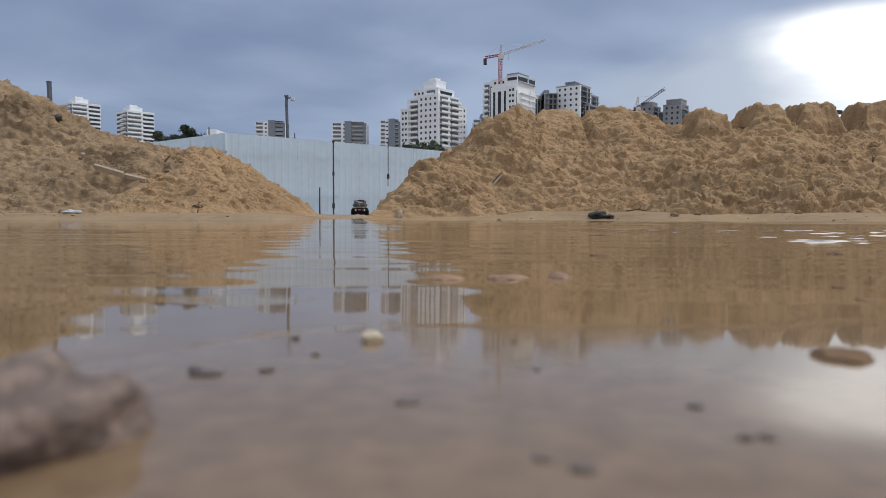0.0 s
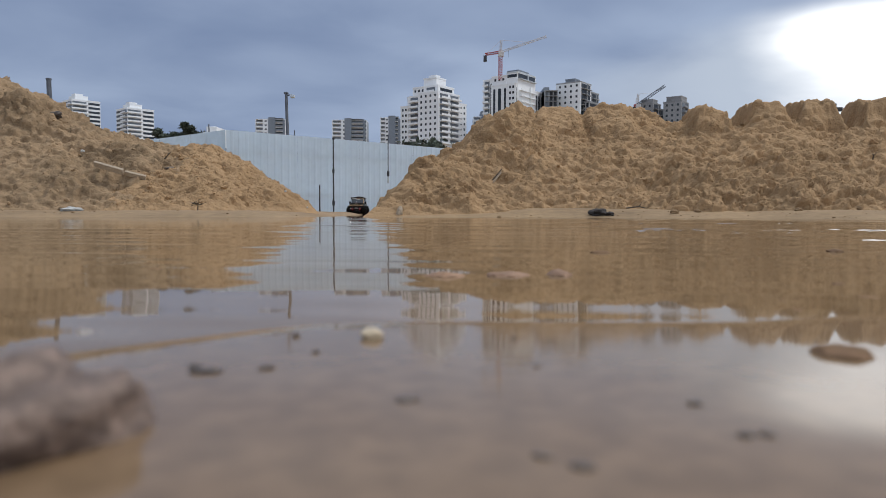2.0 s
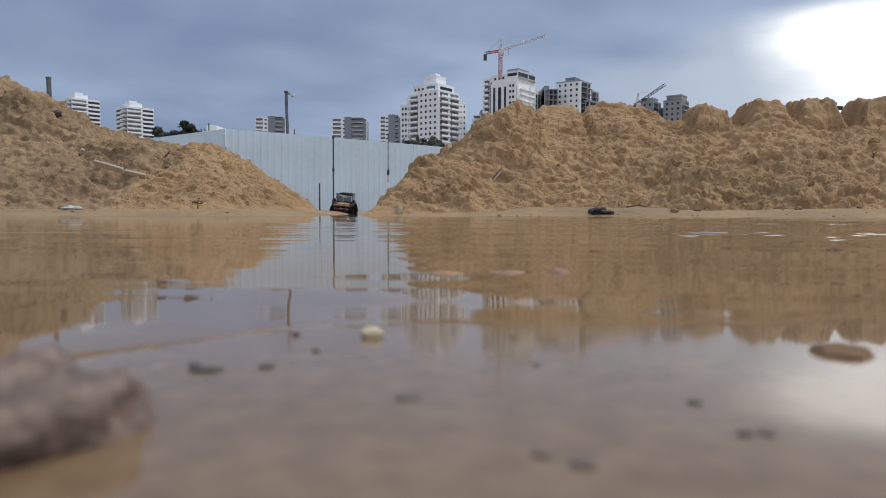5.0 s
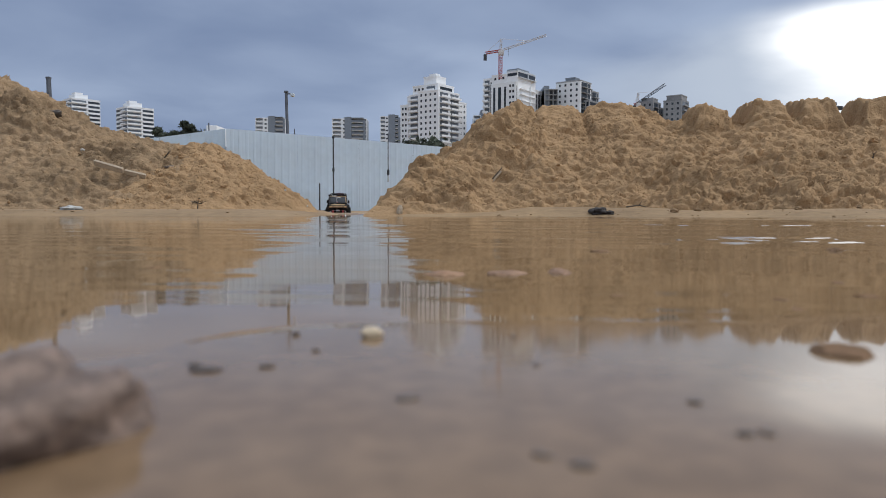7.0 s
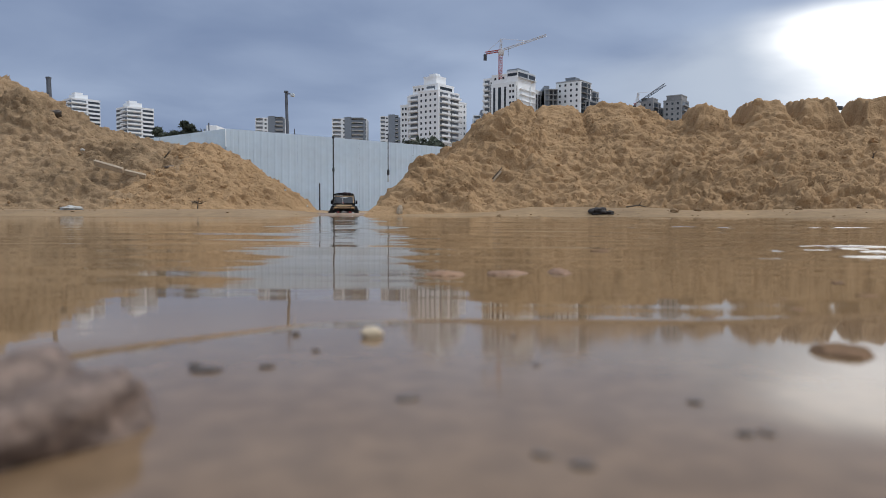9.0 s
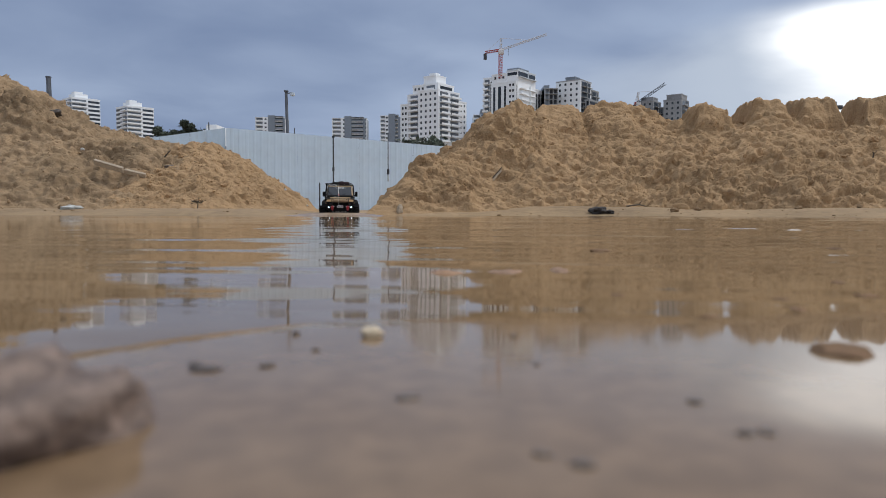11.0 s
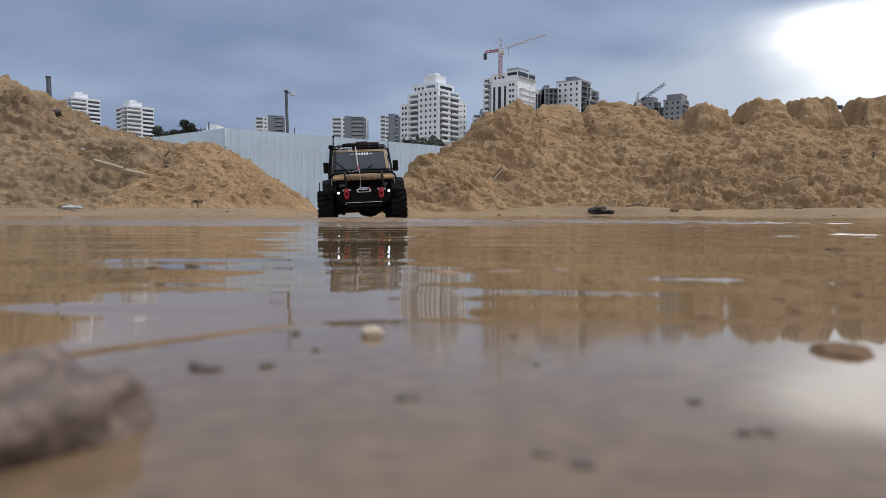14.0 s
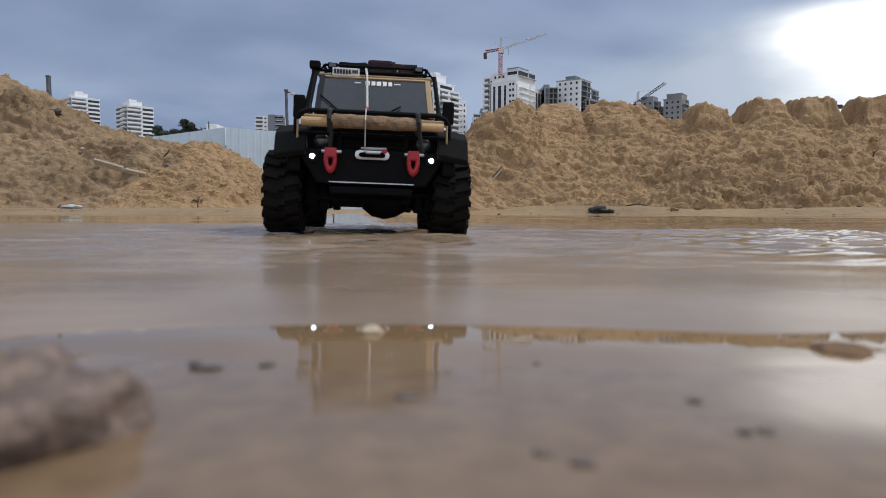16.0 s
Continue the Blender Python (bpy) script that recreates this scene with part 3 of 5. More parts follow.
fence_run("fence", (-5.55, 17.9, 0.02), (5.2, 27.4, 0.02), 2.12, 2.12, "pale blue-grey corrugated sheet metal site fence")
fence_run("fence", (-13.5, 26.0, 0.02), (-5.58, 17.93, 0.02), 2.35, 2.12, "pale blue-grey corrugated fence running back from the corner")


def thin_post(name, x, y, z0, z1, r, knobs, label, lean=0.0):
    ob = new(name)
    ob.location = (x, y, z0)
    part("shaft", rodded((0, 0, 0), (lean, 0, z1 - z0), r, r * 0.9), DARK, ob)
    for z, kr, kh in knobs:
        bm = bmesh.new()
        rod(bm, (0, 0, z - z0 - kh), (0, 0, z - z0 + kh), kr)
        bmesh.ops.bevel(bm, geom=bm.edges[:], offset=kr * 0.25, segments=1, affect="EDGES")
        part("clamp", bm, DARK, ob)
    return tagged(ob, label, "post")


thin_post("marker_post", -3.08, 19.6, 0.0, 2.12, 0.021, ((2.1, 0.04, 0.03), (1.2, 0.036, 0.05), (0.3, 0.045, 0.07)), "thin dark steel post before the fence")
thin_post("marker_post", -3.4, 19.2, 0.0, 0.8, 0.02, ((0.05, 0.03, 0.05),), "short thin dark stake before the fence")
cable = new("hanging_cable")
cable.location = (-1.62, 20.55, 1.0)
part("wire", rodded((0, 0, 0.12), (0, 0, 1.32), 0.012), DARK, cable)
bm = bmesh.new()
rod(bm, (0, 0, 0.1), (0, 0, 0.26), 0.042)
bmesh.ops.bevel(bm, geom=bm.edges[:], offset=0.015, segments=2, affect="EDGES")
part("weight", bm, DARK, cable)
part("hook", rodded((0, 0, -0.1), (0, 0, 0.1), 0.02), RAG, cable)
tagged(cable, "thin black cable with a weight before the fence", "cable")


def mast(x, y, top, r, label, head):
    ob = new("lamp_post")
    ob.location = (x, y, 0)
    part("pole", rodded((0, 0, 0), (-0.02 * top, 0, top), r, r * 0.75, seg=10), POST, ob)
    if head == "camera":
        bm = bmesh.new()
        rod(bm, (-0.02 * top, 0, top - 0.05), (0.16, -0.1, top - 0.05), 0.025)
        part("bracket", bm, POST, ob)
        bm = bmesh.new()
        box(bm, 0.1, 0.26, -0.2, 0.0, top - 0.17, top - 0.05, bevel=0.03)
        part("lamp_head", bm, RAIL, ob)
        part("cap", boxed(-0.02 * top - 0.08, -0.02 * top + 0.08, -0.08, 0.08, top, top + 0.07, bevel=0.02), POST, ob)
    elif head == "flood":
        part("crossbar", rodded((-0.22, 0, top - 0.05), (0.22, 0, top - 0.02), 0.025), POST, ob)
        for sx in (-0.14, 0.14):
            part("lamp_head", boxed(sx - 0.14, sx + 0.14, -0.16, 0.02, top - 0.02 - sx * 0.6, top + 0.16 - sx * 0.6, bevel=0.03), DARK, ob)
    else:
        part("cap", boxed(-0.02 * top - r * 0.7, -0.02 * top + r * 0.7, -r * 0.7, r * 0.7, top - 0.02, top + 0.05, bevel=0.02), POST, ob)
    return tagged(ob, label, "lamp post")


mast(-6.17, 28.0, 4.75, 0.075, "tall grey steel camera mast behind the fence", "camera")
mast(-7.35, 35.0, 4.1, 0.035, "slim grey lamp post with a small lamp behind the fence", "cap")
mast(-14.5, 26.0, 4.92, 0.11, "thick grey steel pole behind the sand heap", "plain")
mast(17.85, 32.0, 4.8, 0.04, "small site floodlight on a thin pole", "flood")
mast(-9.3, 28.0, 3.5, 0.035, "thin grey post behind the fence", "cap")

hut = new("site_hut")
hut.location = (-13.3, 40.0, 0.0)
part("wall", boxed(-0.45, 0.4, 0, 3, 0, 4.6, bevel=0.03), WHITE_WALL, hut)
part("roof", boxed(-0.3, 0.3, 0.2, 2.6, 4.6, 4.95, bevel=0.04), WHITE_WALL, hut)
part("window", boxed(-0.2, 0.1, -0.05, 0.02, 4.2, 4.45), PANE, hut)
tagged(hut, "small white site hut behind the fence", "hut")


# ---------------------------------------------------------------- trees and bushes
def bush(name, x, y, w, hgt, seed, label, trunks=3, sparse=1.0):
    rnd = random.Random(seed)
    ob = new(name)
    ob.location = (x, y, 0)
    verts, faces = [], []
    tips = []
    for k in range(trunks):
        bx = (k - (trunks - 1) / 2) * w / max(trunks, 1) * 0.8
        tip = Vector((bx + rnd.uniform(-0.3, 0.3), rnd.uniform(-0.4, 0.4), hgt * rnd.uniform(0.72, 0.95)))
        bm = bmesh.new()
        rod(bm, (bx * 0.8, 0, 0), tip, 0.09, 0.03, seg=6)
        for j in range(5):
            f = rnd.uniform(0.4, 0.9)
            p = Vector((bx * 0.8, 0, 0)).lerp(tip, f)
            q = p + Vector((rnd.uniform(-1, 1) * w * 0.2, rnd.uniform(-1, 1) * w * 0.15, hgt * rnd.uniform(0.08, 0.22)))
            rod(bm, p, q, 0.035, 0.012, seg=5)
            tips.append(q)
        tips.append(tip)
        part("trunk", bm, TRUNK, ob)
    for tip in tips:
        cr = w * rnd.uniform(0.07, 0.14) * sparse
        for _ in range(420):
            v = Vector((rnd.gauss(0, 1), rnd.gauss(0, 1), rnd.gauss(0, 0.8))) * cr * 0.62 + tip
            s = rnd.uniform(0.09, 0.2)
            a = Vector((rnd.gauss(0, 1), rnd.gauss(0, 1), rnd.gauss(0, 1))).normalized() * s
            b = Vector((rnd.gauss(0, 1), rnd.gauss(0, 1), rnd.gauss(0, 1))).normalized() * s * 0.5
            n = len(verts)
            verts += [v - a, v + b, v + a, v - b]
            faces.append((n, n + 1, n + 2, n + 3))
    me = bpy.data.meshes.new("crown")
    me.from_pydata([tuple(v) for v in verts], [], faces)
    me.materials.append(LEAF)
    crown = new("crown", me)
    crown.parent = ob
    return tagged(ob, label, "tree")


bush("tree", -16.5, 43.0, 2.3, 5.5, 3, "dark ragged tree behind the fence", 3, 0.8)
bush("tree", -15.5, 43.5, 1.1, 5.6, 4, "thin dark ragged tree behind the fence", 1, 0.8)
bush("tree", -17.1, 43.6, 1.6, 6.0, 9, "broad dark tree behind the fence", 2, 0.8)
bush("bush", -15.5, 44.0, 2.4, 4.9, 6, "low dark green bush behind the fence", 2)
bush("bush", -1.15, 36.0, 2.2, 3.45, 5, "rounded dark green bush above the fence", 7, 1.7)


# ---------------------------------------------------------------- tower blocks
WINDOW = boxed(-0.5, 0.5, -0.06, 0.06, -0.5, 0.5)
WINDOW_MESH = bpy.data.meshes.new("window")
WINDOW.to_mesh(WINDOW_MESH), WINDOW.free()
WINDOW_MESH.materials.append(PANE)
# balcony panes: their grey carries the shade of the recess
RECESS_MESH = WINDOW_MESH.copy()
RECESS_MESH.materials[0] = material("balcony_glazing", (0.15, 0.175, 0.205), 0.5, vary=0.3, scale=0.3, fine=2, per_object=0.35)


def window(x, y, z, w, hgt, parent):
    o = new("window", WINDOW_MESH)
    o.parent = parent
    o.matrix_basis = Matrix.LocRotScale((x, y, z), None, (w, 1, hgt))


def block(ob, x0, x1, top, front, style, wall, floor=3.0, low=18.0, cols=3, win=(0.9, 1.1), depth=16.0):
    """One volume of a tower, with its storeys from low to top."""
    if style == "deep":
        style, back = "balcony", DEEP_SHADE
    else:
        back = SHADE
    if style in ("windows", "plain", "bands"):
        part("wall", boxed(x0, x1, front, front + depth, 0, top), wall, ob)
    if style == "windows":
        z = top - 0.55 * floor
        while z > low:
            for c in range(cols):
                window(x0 + (c + 0.5) * (x1 - x0) / cols, front - 0.03, z, win[0], win[1], ob)
            z -= floor
    elif style == "bands":
        z = top - 0.5 * floor
        while z > low:
            window((x0 + x1) / 2, front - 0.03, z, (x1 - x0) * 0.94, floor * 0.46, ob)
            z -= floor
    elif style in ("balcony", "open"):
        part("back_wall", boxed(x0, x1, front + 2.2, front + depth, 0, top - 0.4), back if style == "balcony" else DEEP_SHADE, ob)
        part("roof_slab", boxed(x0, x1, front - 0.1, front + depth, top - 0.4, top), wall, ob)
        z = top - floor
        while z > low:
            bm = boxed(x0, x1, front, front + 2.3, z - 0.28, z)
            if style == "balcony":
                box(bm, x0, x1, front - 0.08, front + 0.08, z, z + 1.05)
                part("balcony", bm, wall, ob)
            else:
                part("floor_slab", bm, wall, ob)
                for c in range(cols + 1):
                    u = x0 + 0.3 + c * (x1 - x0 - 0.6) / cols
                    part("column", boxed(u - 0.25, u + 0.25, front + 0.3, front + 0.8, z, z + floor - 0.28), wall, ob)
            z -= floor
        if style == "balcony":
            for u in (x0, x1):
                part("side_wall", boxed(u - 0.2, u + 0.2, front + 0.1, front + 2.6, 0, top), wall, ob)


def tower(x, y, label, blocks, turn=0.0):
    ob = new("tower_block")
    ob.matrix_world = pose(x, y, 0, 0, 0, turn)
    for b in blocks:
        block(ob, *b[:6], **(b[6] if len(b) > 6 else {}))
    return tagged(ob, label, "building", "tower blocks beyond the site")


W, G = WHITE_WALL, GREY_WALL
SIDE = Matrix.Rotation(radians(90), 4, "Z")     # turns a front-face drawing onto the face at right angles to it


def facade(ob, at, low, top, items, wall, floor=3.1):
    """What stands on one face, storey by storey: at maps (along, out, up), out towards -Y, onto the face."""
    def piece(name, x0, x1, y0, y1, z0, z1, mat):
        o = part(name, boxed(x0, x1, y0, y1, z0, z1), mat, ob)
        o.matrix_basis = at
    def pane(x, z, w, hgt, mesh=WINDOW_MESH):
        o = new("window", mesh)
        o.parent = ob
        o.matrix_basis = at @ Matrix.LocRotScale((x, -0.03, z), None, (w, 1, hgt))
    for item in items:
        kind, u0, u1 = item[:3]
        if kind == "strip":             # one tall dark glazed slot
            pane((u0 + u1) / 2, (low + top) / 2 - 0.6, u1 - u0, top - low - 2.4)
            continue
        z = top - floor
        while z > low:
            if kind == "windows":
                n = item[3]
                for c in range(n):
                    pane(u0 + (c + 0.5) * (u1 - u0) / n, z + 1.5, 1.15, 1.35)
            elif kind == "band":
                pane((u0 + u1) / 2, z + 1.5, u1 - u0, floor * 0.52)
            elif kind == "balcony":
                piece("balcony_slab", u0, u1, -1.9, 0.0, z - 0.22, z, wall)
                piece("parapet", u0, u1, -1.9, -1.75, z, z + 0.85, wall)
                pane((u0 + u1) / 2, z + 1.45, (u1 - u0) * 0.86, 2.3, RECESS_MESH)
            elif kind == "open":
                piece("floor_slab", u0, u1, -1.4, 0.3, z - 0.3, z, wall)
                # no window here: a dark panel painted as the shade inside the floor
                pane((u0 + u1) / 2, z + 1.45, u1 - u0 - 0.4, floor - 0.5)
                piece("column", (u0 + u1) / 2 - 0.3, (u0 + u1) / 2 + 0.3, -1.2, -0.7, z, z + floor - 0.3, wall)
            z -= floor


def volume(ob, x0, x1, y0, y1, top, front, side, wall=None, trim=None, low=36.0, floor=3.1):
    """One upright mass of a tower seen over its corner, with a front face and a side face."""
    wall = wall or WHITE_WALL
    part("wall", boxed(x0, x1, y0, y1, 0, top), wall, ob)
    part("roof_edge", boxed(x0 - 0.15, x1 + 0.15, y0 - 0.15, y1 + 0.15, top, top + 0.7), trim or wall, ob)
    facade(ob, Matrix.Translation((0, y0, 0)), low, top, front, trim or wall, floor)
    facade(ob, Matrix.Translation((x1, 0, 0)) @ SIDE, low, top, side, trim or wall, floor)


def corner_tower(x, y, turn, label, volumes):
    """A tower whose nearest corner stands at (x, y)."""
    ob = new("tower_block")
    ob.matrix_world = pose(x, y, 0, 0, 0, turn)
    for args, kw in volumes:
        volume(ob, *args, **kw)
    return tagged(ob, label, "building", "tower blocks beyond the site")


corner_tower(-2.8, 385, -37, "white stepped apartment tower with small square windows and balconies", [
    ((-14.3, 0, 0, 20, 66.4, [("windows", -13.6, -0.6, 4)], [("balcony", 1.0, 9.5), ("balcony", 10.5, 19.5)]), {}),
    ((-22.3, -14.3, 2.0, 20, 65.6, [("balcony", -21.8, -14.8)], []), {}),
    ((-28.0, -22.3, 1.0, 20, 60.2, [("windows", -27.4, -22.9, 2)], [("windows", 2, 18, 4)]), {}),
    ((-16.0, -0.4, 20, 27.5, 62.2, [], [("windows", 20.6, 26.8, 2)]), {}),
    ((-20.5, -2.5, 3.0, 18, 70.4, [("windows", -20, -12, 3), ("balcony", -11, -4)], [("band", 5, 16)]), dict(low=66)),
    ((-27.0, -18.0, 6.0, 16, 66.0, [("windows", -26, -19, 3)], []), dict(low=61)),
    ((-15.0, -6.0, 6.0, 15, 75.4, [], []), dict(low=72)),
    ((-12.5, -8.0, 8.0, 12, 77.0, [], []), dict(low=76)),
])
corner_tower(39.6, 385, -37, "white and grey apartment tower with an open top under a crane", [
    ((-16.0, 0, 0, 21, 71.0, [("strip", -14.6, -13.2), ("strip", -11.4, -9.4), ("strip", -7.4, -6.2), ("windows", -4.6, -0.6, 2)],
      [("strip", 0.8, 2.2), ("balcony", 3.2, 8.6), ("open", 9.0, 20.5)]), dict(low=46)),
    ((-22.0, -16.0, 1.2, 18, 74.6, [("balcony", -21.4, -17.6), ("strip", -17.2, -16.2)], []), dict(low=46)),
    ((-16.0, -6.5, 0.6, 20, 75.8, [("windows", -15, -7, 3)], []), dict(low=71)),
    ((-6.5, 0.4, 1.2, 21, 77.2, [("band", -6.0, 0.0)], [("open", 1.6, 20.6)]), dict(low=71.2, trim=RAIL)),
    ((-9.0, -2.0, 6.0, 17, 79.0, [], []), dict(low=78, wall=GREY_WALL)),
    ((-8.0, -0.5, 22.0, 31.0, 69.4, [], [("strip", 23.0, 24.4), ("strip", 26.0, 27.6), ("strip", 29.0, 30.2)]), dict(low=46)),
])
tower(25.5, 440, "low grey apartment block between the towers", [
    (-6.5, -2.0, 60.5, 0.0, "balcony", W, dict(low=48)), (-2.0, 1.0, 64.0, 1.0, "windows", G, dict(cols=1, low=48))])
tower(60.6, 400, "grey concrete apartment block in the gap", [
    (-3.0, 4.6, 70.0, 0.0, "open", CONCRETE, dict(cols=3, low=50)), (-3.0, 0.0, 72.0, 2.0, "plain", G)])
corner_tower(78.0, 400, -37, "pale apartment tower with dark concrete balconies", [
    ((-15.5, 0, 0, 14, 74.6, [("windows", -14.8, -0.6, 4)], [("open", 1.0, 13.0)]), dict(low=46, trim=CONCRETE)),
    ((-11.0, -5.0, 3, 9, 77.0, [], []), dict(low=76, wall=GREY_WALL)),
    ((-8.0, 0.3, 14, 24, 70.5, [], [("open", 14.5, 23.0)]), dict(low=46, wall=CONCRETE)),
    ((-4.0, 3.6, 4, 22, 63.4, [("open", 0.3, 3.4)], [("open", 5.0, 21.0)]), dict(low=44, wall=CONCRETE)),
])
corner_tower(125.5, 420, -37, "unfinished grey concrete tower block with open floors", [
    ((-10.5, 0, 0, 13, 66.0, [("windows", -10, -0.5, 3)], [("open", 1.0, 12.0)]), dict(low=46, wall=UNFINISHED)),
    ((-8.0, -1.0, 2, 10, 68.2, [], [("open", 3.0, 9.0)]), dict(low=66, wall=UNFINISHED)),
    ((-5.0, 0.0, 13, 20, 63.5, [], [("open", 13.5, 19.5)]), dict(low=46, wall=UNFINISHED)),
])
corner_tower(142.5, 420, -37, "unfinished grey tower block with a stepped top", [
    ((-11.0, 0, 0, 13, 67.0, [("windows", -10.5, -0.5, 3)], [("balcony", 1.0, 6.0), ("open", 6.5, 12.5)]), dict(low=46, wall=CONCRETE, trim=UNFINISHED)),
    ((-9.5, -0.5, 1, 11, 70.0, [("open", -9.0, -1.0)], [("open", 1.5, 10.5)]), dict(low=67, wall=UNFINISHED)),
    ((-6.0, 0.5, 13, 19, 61.5, [], [("open", 13.5, 18.5)]), dict(low=46, wall=UNFINISHED)),
])


def ribbon_tower(x, y, half, top, label, cap, grey=None):
    blocks = [(-half, half, top, 0.0, "balcony", W, dict(floor=3.3, low=top - 62)),
              (-half * 0.5, -half * 0.1, top + 0.1, -0.7, "windows", W, dict(cols=1, low=top - 62, floor=3.3, win=(1.6, 1.2)))]
    if cap:
        blocks.append((cap[0], cap[1], top + cap[2], 3.0, "plain", W))
    if grey:
        blocks += [(grey[0], grey[0] + 5.5, top + 1.4, -1.0, "plain", G), (grey[0] + 5.5, grey[1], top + 0.8, -0.8, "deep", G, dict(floor=3.3, low=top - 62)),
                   (grey[1], grey[1] + 1.6, top - 1.0, -0.9, "plain", G)]
    return tower(x, y, label, blocks)


def wrapped_tower(x, y, top, label):
    """White tower with glazed bands and white parapets round its corner."""
    return corner_tower(x, y, -42, label, [
        ((-20.0, 0, 0, 22, top, [("band", -19.6, -9.0), ("balcony", -8.6, 0.4)], [("balcony", -0.4, 12.0), ("band", 12.6, 21.6)]), dict(low=top - 55, floor=3.4)),
        ((-23.0, -20.0, 3, 18, top - 2.0, [("band", -22.8, -20.2)], []), dict(low=top - 55, floor=3.4)),
        ((-16.0, -4.0, 4, 14, top + 3.6, [], []), dict(low=top + 3)),
        ((-13.0, -6.5, 5, 11, top + 5.4, [], []), dict(low=top + 5)),
    ])


wrapped_tower(-296.5, 560, 89.6, "white tower with wrap-around balconies behind the heap")
wrapped_tower(-252.5, 560, 83.0, "wide white tower with wrap-around glazed balconies")
ribbon_tower(-142, 575, 12.0, 76.5, "pale tower with a dark grey cladding panel", None, (-1.5, 10.5))
ribbon_tower(-77, 575, 14.0, 76.0, "pale tower with a broad grey cladding panel", None, (-4.0, 11.5))
ribbon_tower(-44, 575, 7.5, 78.0, "narrow pale tower with a dark grey side", None, (-1.0, 7.0))


# ---------------------------------------------------------------- tower cranes
def lattice(bm, a, b, w, bays, r):
    a, b = Vector(a), Vector(b)
    q = (b - a).to_track_quat("Z", "Y")
    corners = [q @ Vector((sx * w / 2, sy * w / 2, 0)) for sx, sy in ((-1, -1), (1, -1), (1, 1), (-1, 1))]
    for c in corners:
        rod(bm, a + c, b + c, r, seg=5)
    for k in range(bays):
        p, n = a.lerp(b, k / bays), a.lerp(b, (k + 1) / bays)
        for i in range(4):
            j = (i + 1) % 4
            rod(bm, p + corners[i], n + corners[j], r * 0.6, seg=4)
            rod(bm, p + corners[i], p + corners[j], r * 0.6, seg=4)
    return bm


def crane(x, y, base, top, jib, counter, label, mast_mat, jib_mat, w=1.0):
    ob = new("tower_crane")
    ob.location = (x, y, 0)
    part("mast", lattice(bmesh.new(), (0, 0, base), (0, 0, top), 1.8, 9, 0.15), mast_mat, ob)
    part("cab", boxed(-1.2, 1.8, -1.6, 1.2, top, top + 2.6, bevel=0.2), CRANE_WHITE, ob)
    part("peak", lattice(bmesh.new(), (0, 0, top + 2.4), (0.4, 0, top + 9), 1.0, 4, 0.12), CRANE_WHITE, ob)
    part("jib", lattice(bmesh.new(), (0, 0, top + 2.5), Vector(jib) + Vector((0, 0, top + 2.5)), 0.9 * w, 16, 0.09 * w), jib_mat, ob)
    part("counter_jib", lattice(bmesh.new(), (0, 0, top + 2.5), Vector(counter) + Vector((0, 0, top + 2.5)), 1.1, 5, 0.15), CRANE_RED, ob)
    c = Vector(counter) + Vector((0, 0, top + 1.2))
    part("counterweight", boxed(c.x - 0.8, c.x + 1.0, -1, 1, c.z - 2.6, c.z + 0.6, bevel=0.1), DARK, ob)
    j = Vector(jib) + Vector((0, 0, top + 2.5))
    part("stay", rodded((0.4, 0, top + 9), j * 0.62 + Vector((0, 0, (top + 2.5) * 0.38)), 0.09, seg=5), CRANE_WHITE, ob)
    part("stay", rodded((0.4, 0, top + 9), Vector(counter) * 0.9 + Vector((0, 0, top + 3)), 0.09, seg=5), CRANE_WHITE, ob)
    k = Vector(jib) * 0.17 + Vector((0, 0, top + 2.5))
    part("hoist_rope", rodded(k, k - Vector((0, 0, 4.5)), 0.1, seg=5), DARK, ob)
    return tagged(ob, label, "crane", "tower cranes")


crane(31.7, 392, 74, 87.0, (25.5, 0, 8.6), (-8.6, 0, -1.4), "red and white tower crane above a tower", CRANE_RED, CRANE_WHITE)
crane(117.5, 425, 60, 63.2, (16.5, 0, 11.5), (-2.2, 0, -0.6), "dark luffing crane above unfinished towers", POST, POST, 1.6)


# ---------------------------------------------------------------- the model off-road car
# Its front lamps lie at y = 0, its wheels stand on z = 0, and it faces -Y.
R_TYRE, AXLE_F, AXLE_R, TRACK = 0.053, 0.062, 0.374, 0.1065


def ring_xz(bm, r0, r1, w, seg):
    """A turned ring round the X axis: profile from r0 to r1, width w, rounded shoulders."""
    prof = [(-w / 2, r0), (-w / 2, r1 * 0.93), (-w * 0.42, r1 * 0.985), (-w * 0.3, r1), (w * 0.3, r1), (w * 0.42, r1 * 0.985), (w / 2, r1 * 0.93), (w / 2, r0)]
    rings = []
    for k in range(seg):
        a = 2 * math.pi * k / seg
        rings.append([bm.verts.new((x, r * math.cos(a), r * math.sin(a))) for x, r in prof])
    for k in range(seg):
        p, q = rings[k], rings[(k + 1) % seg]
        for i in range(len(prof)):
            j = (i + 1) % len(prof)
            bm.faces.new((p[i], q[i], q[j], p[j]))
    return bm


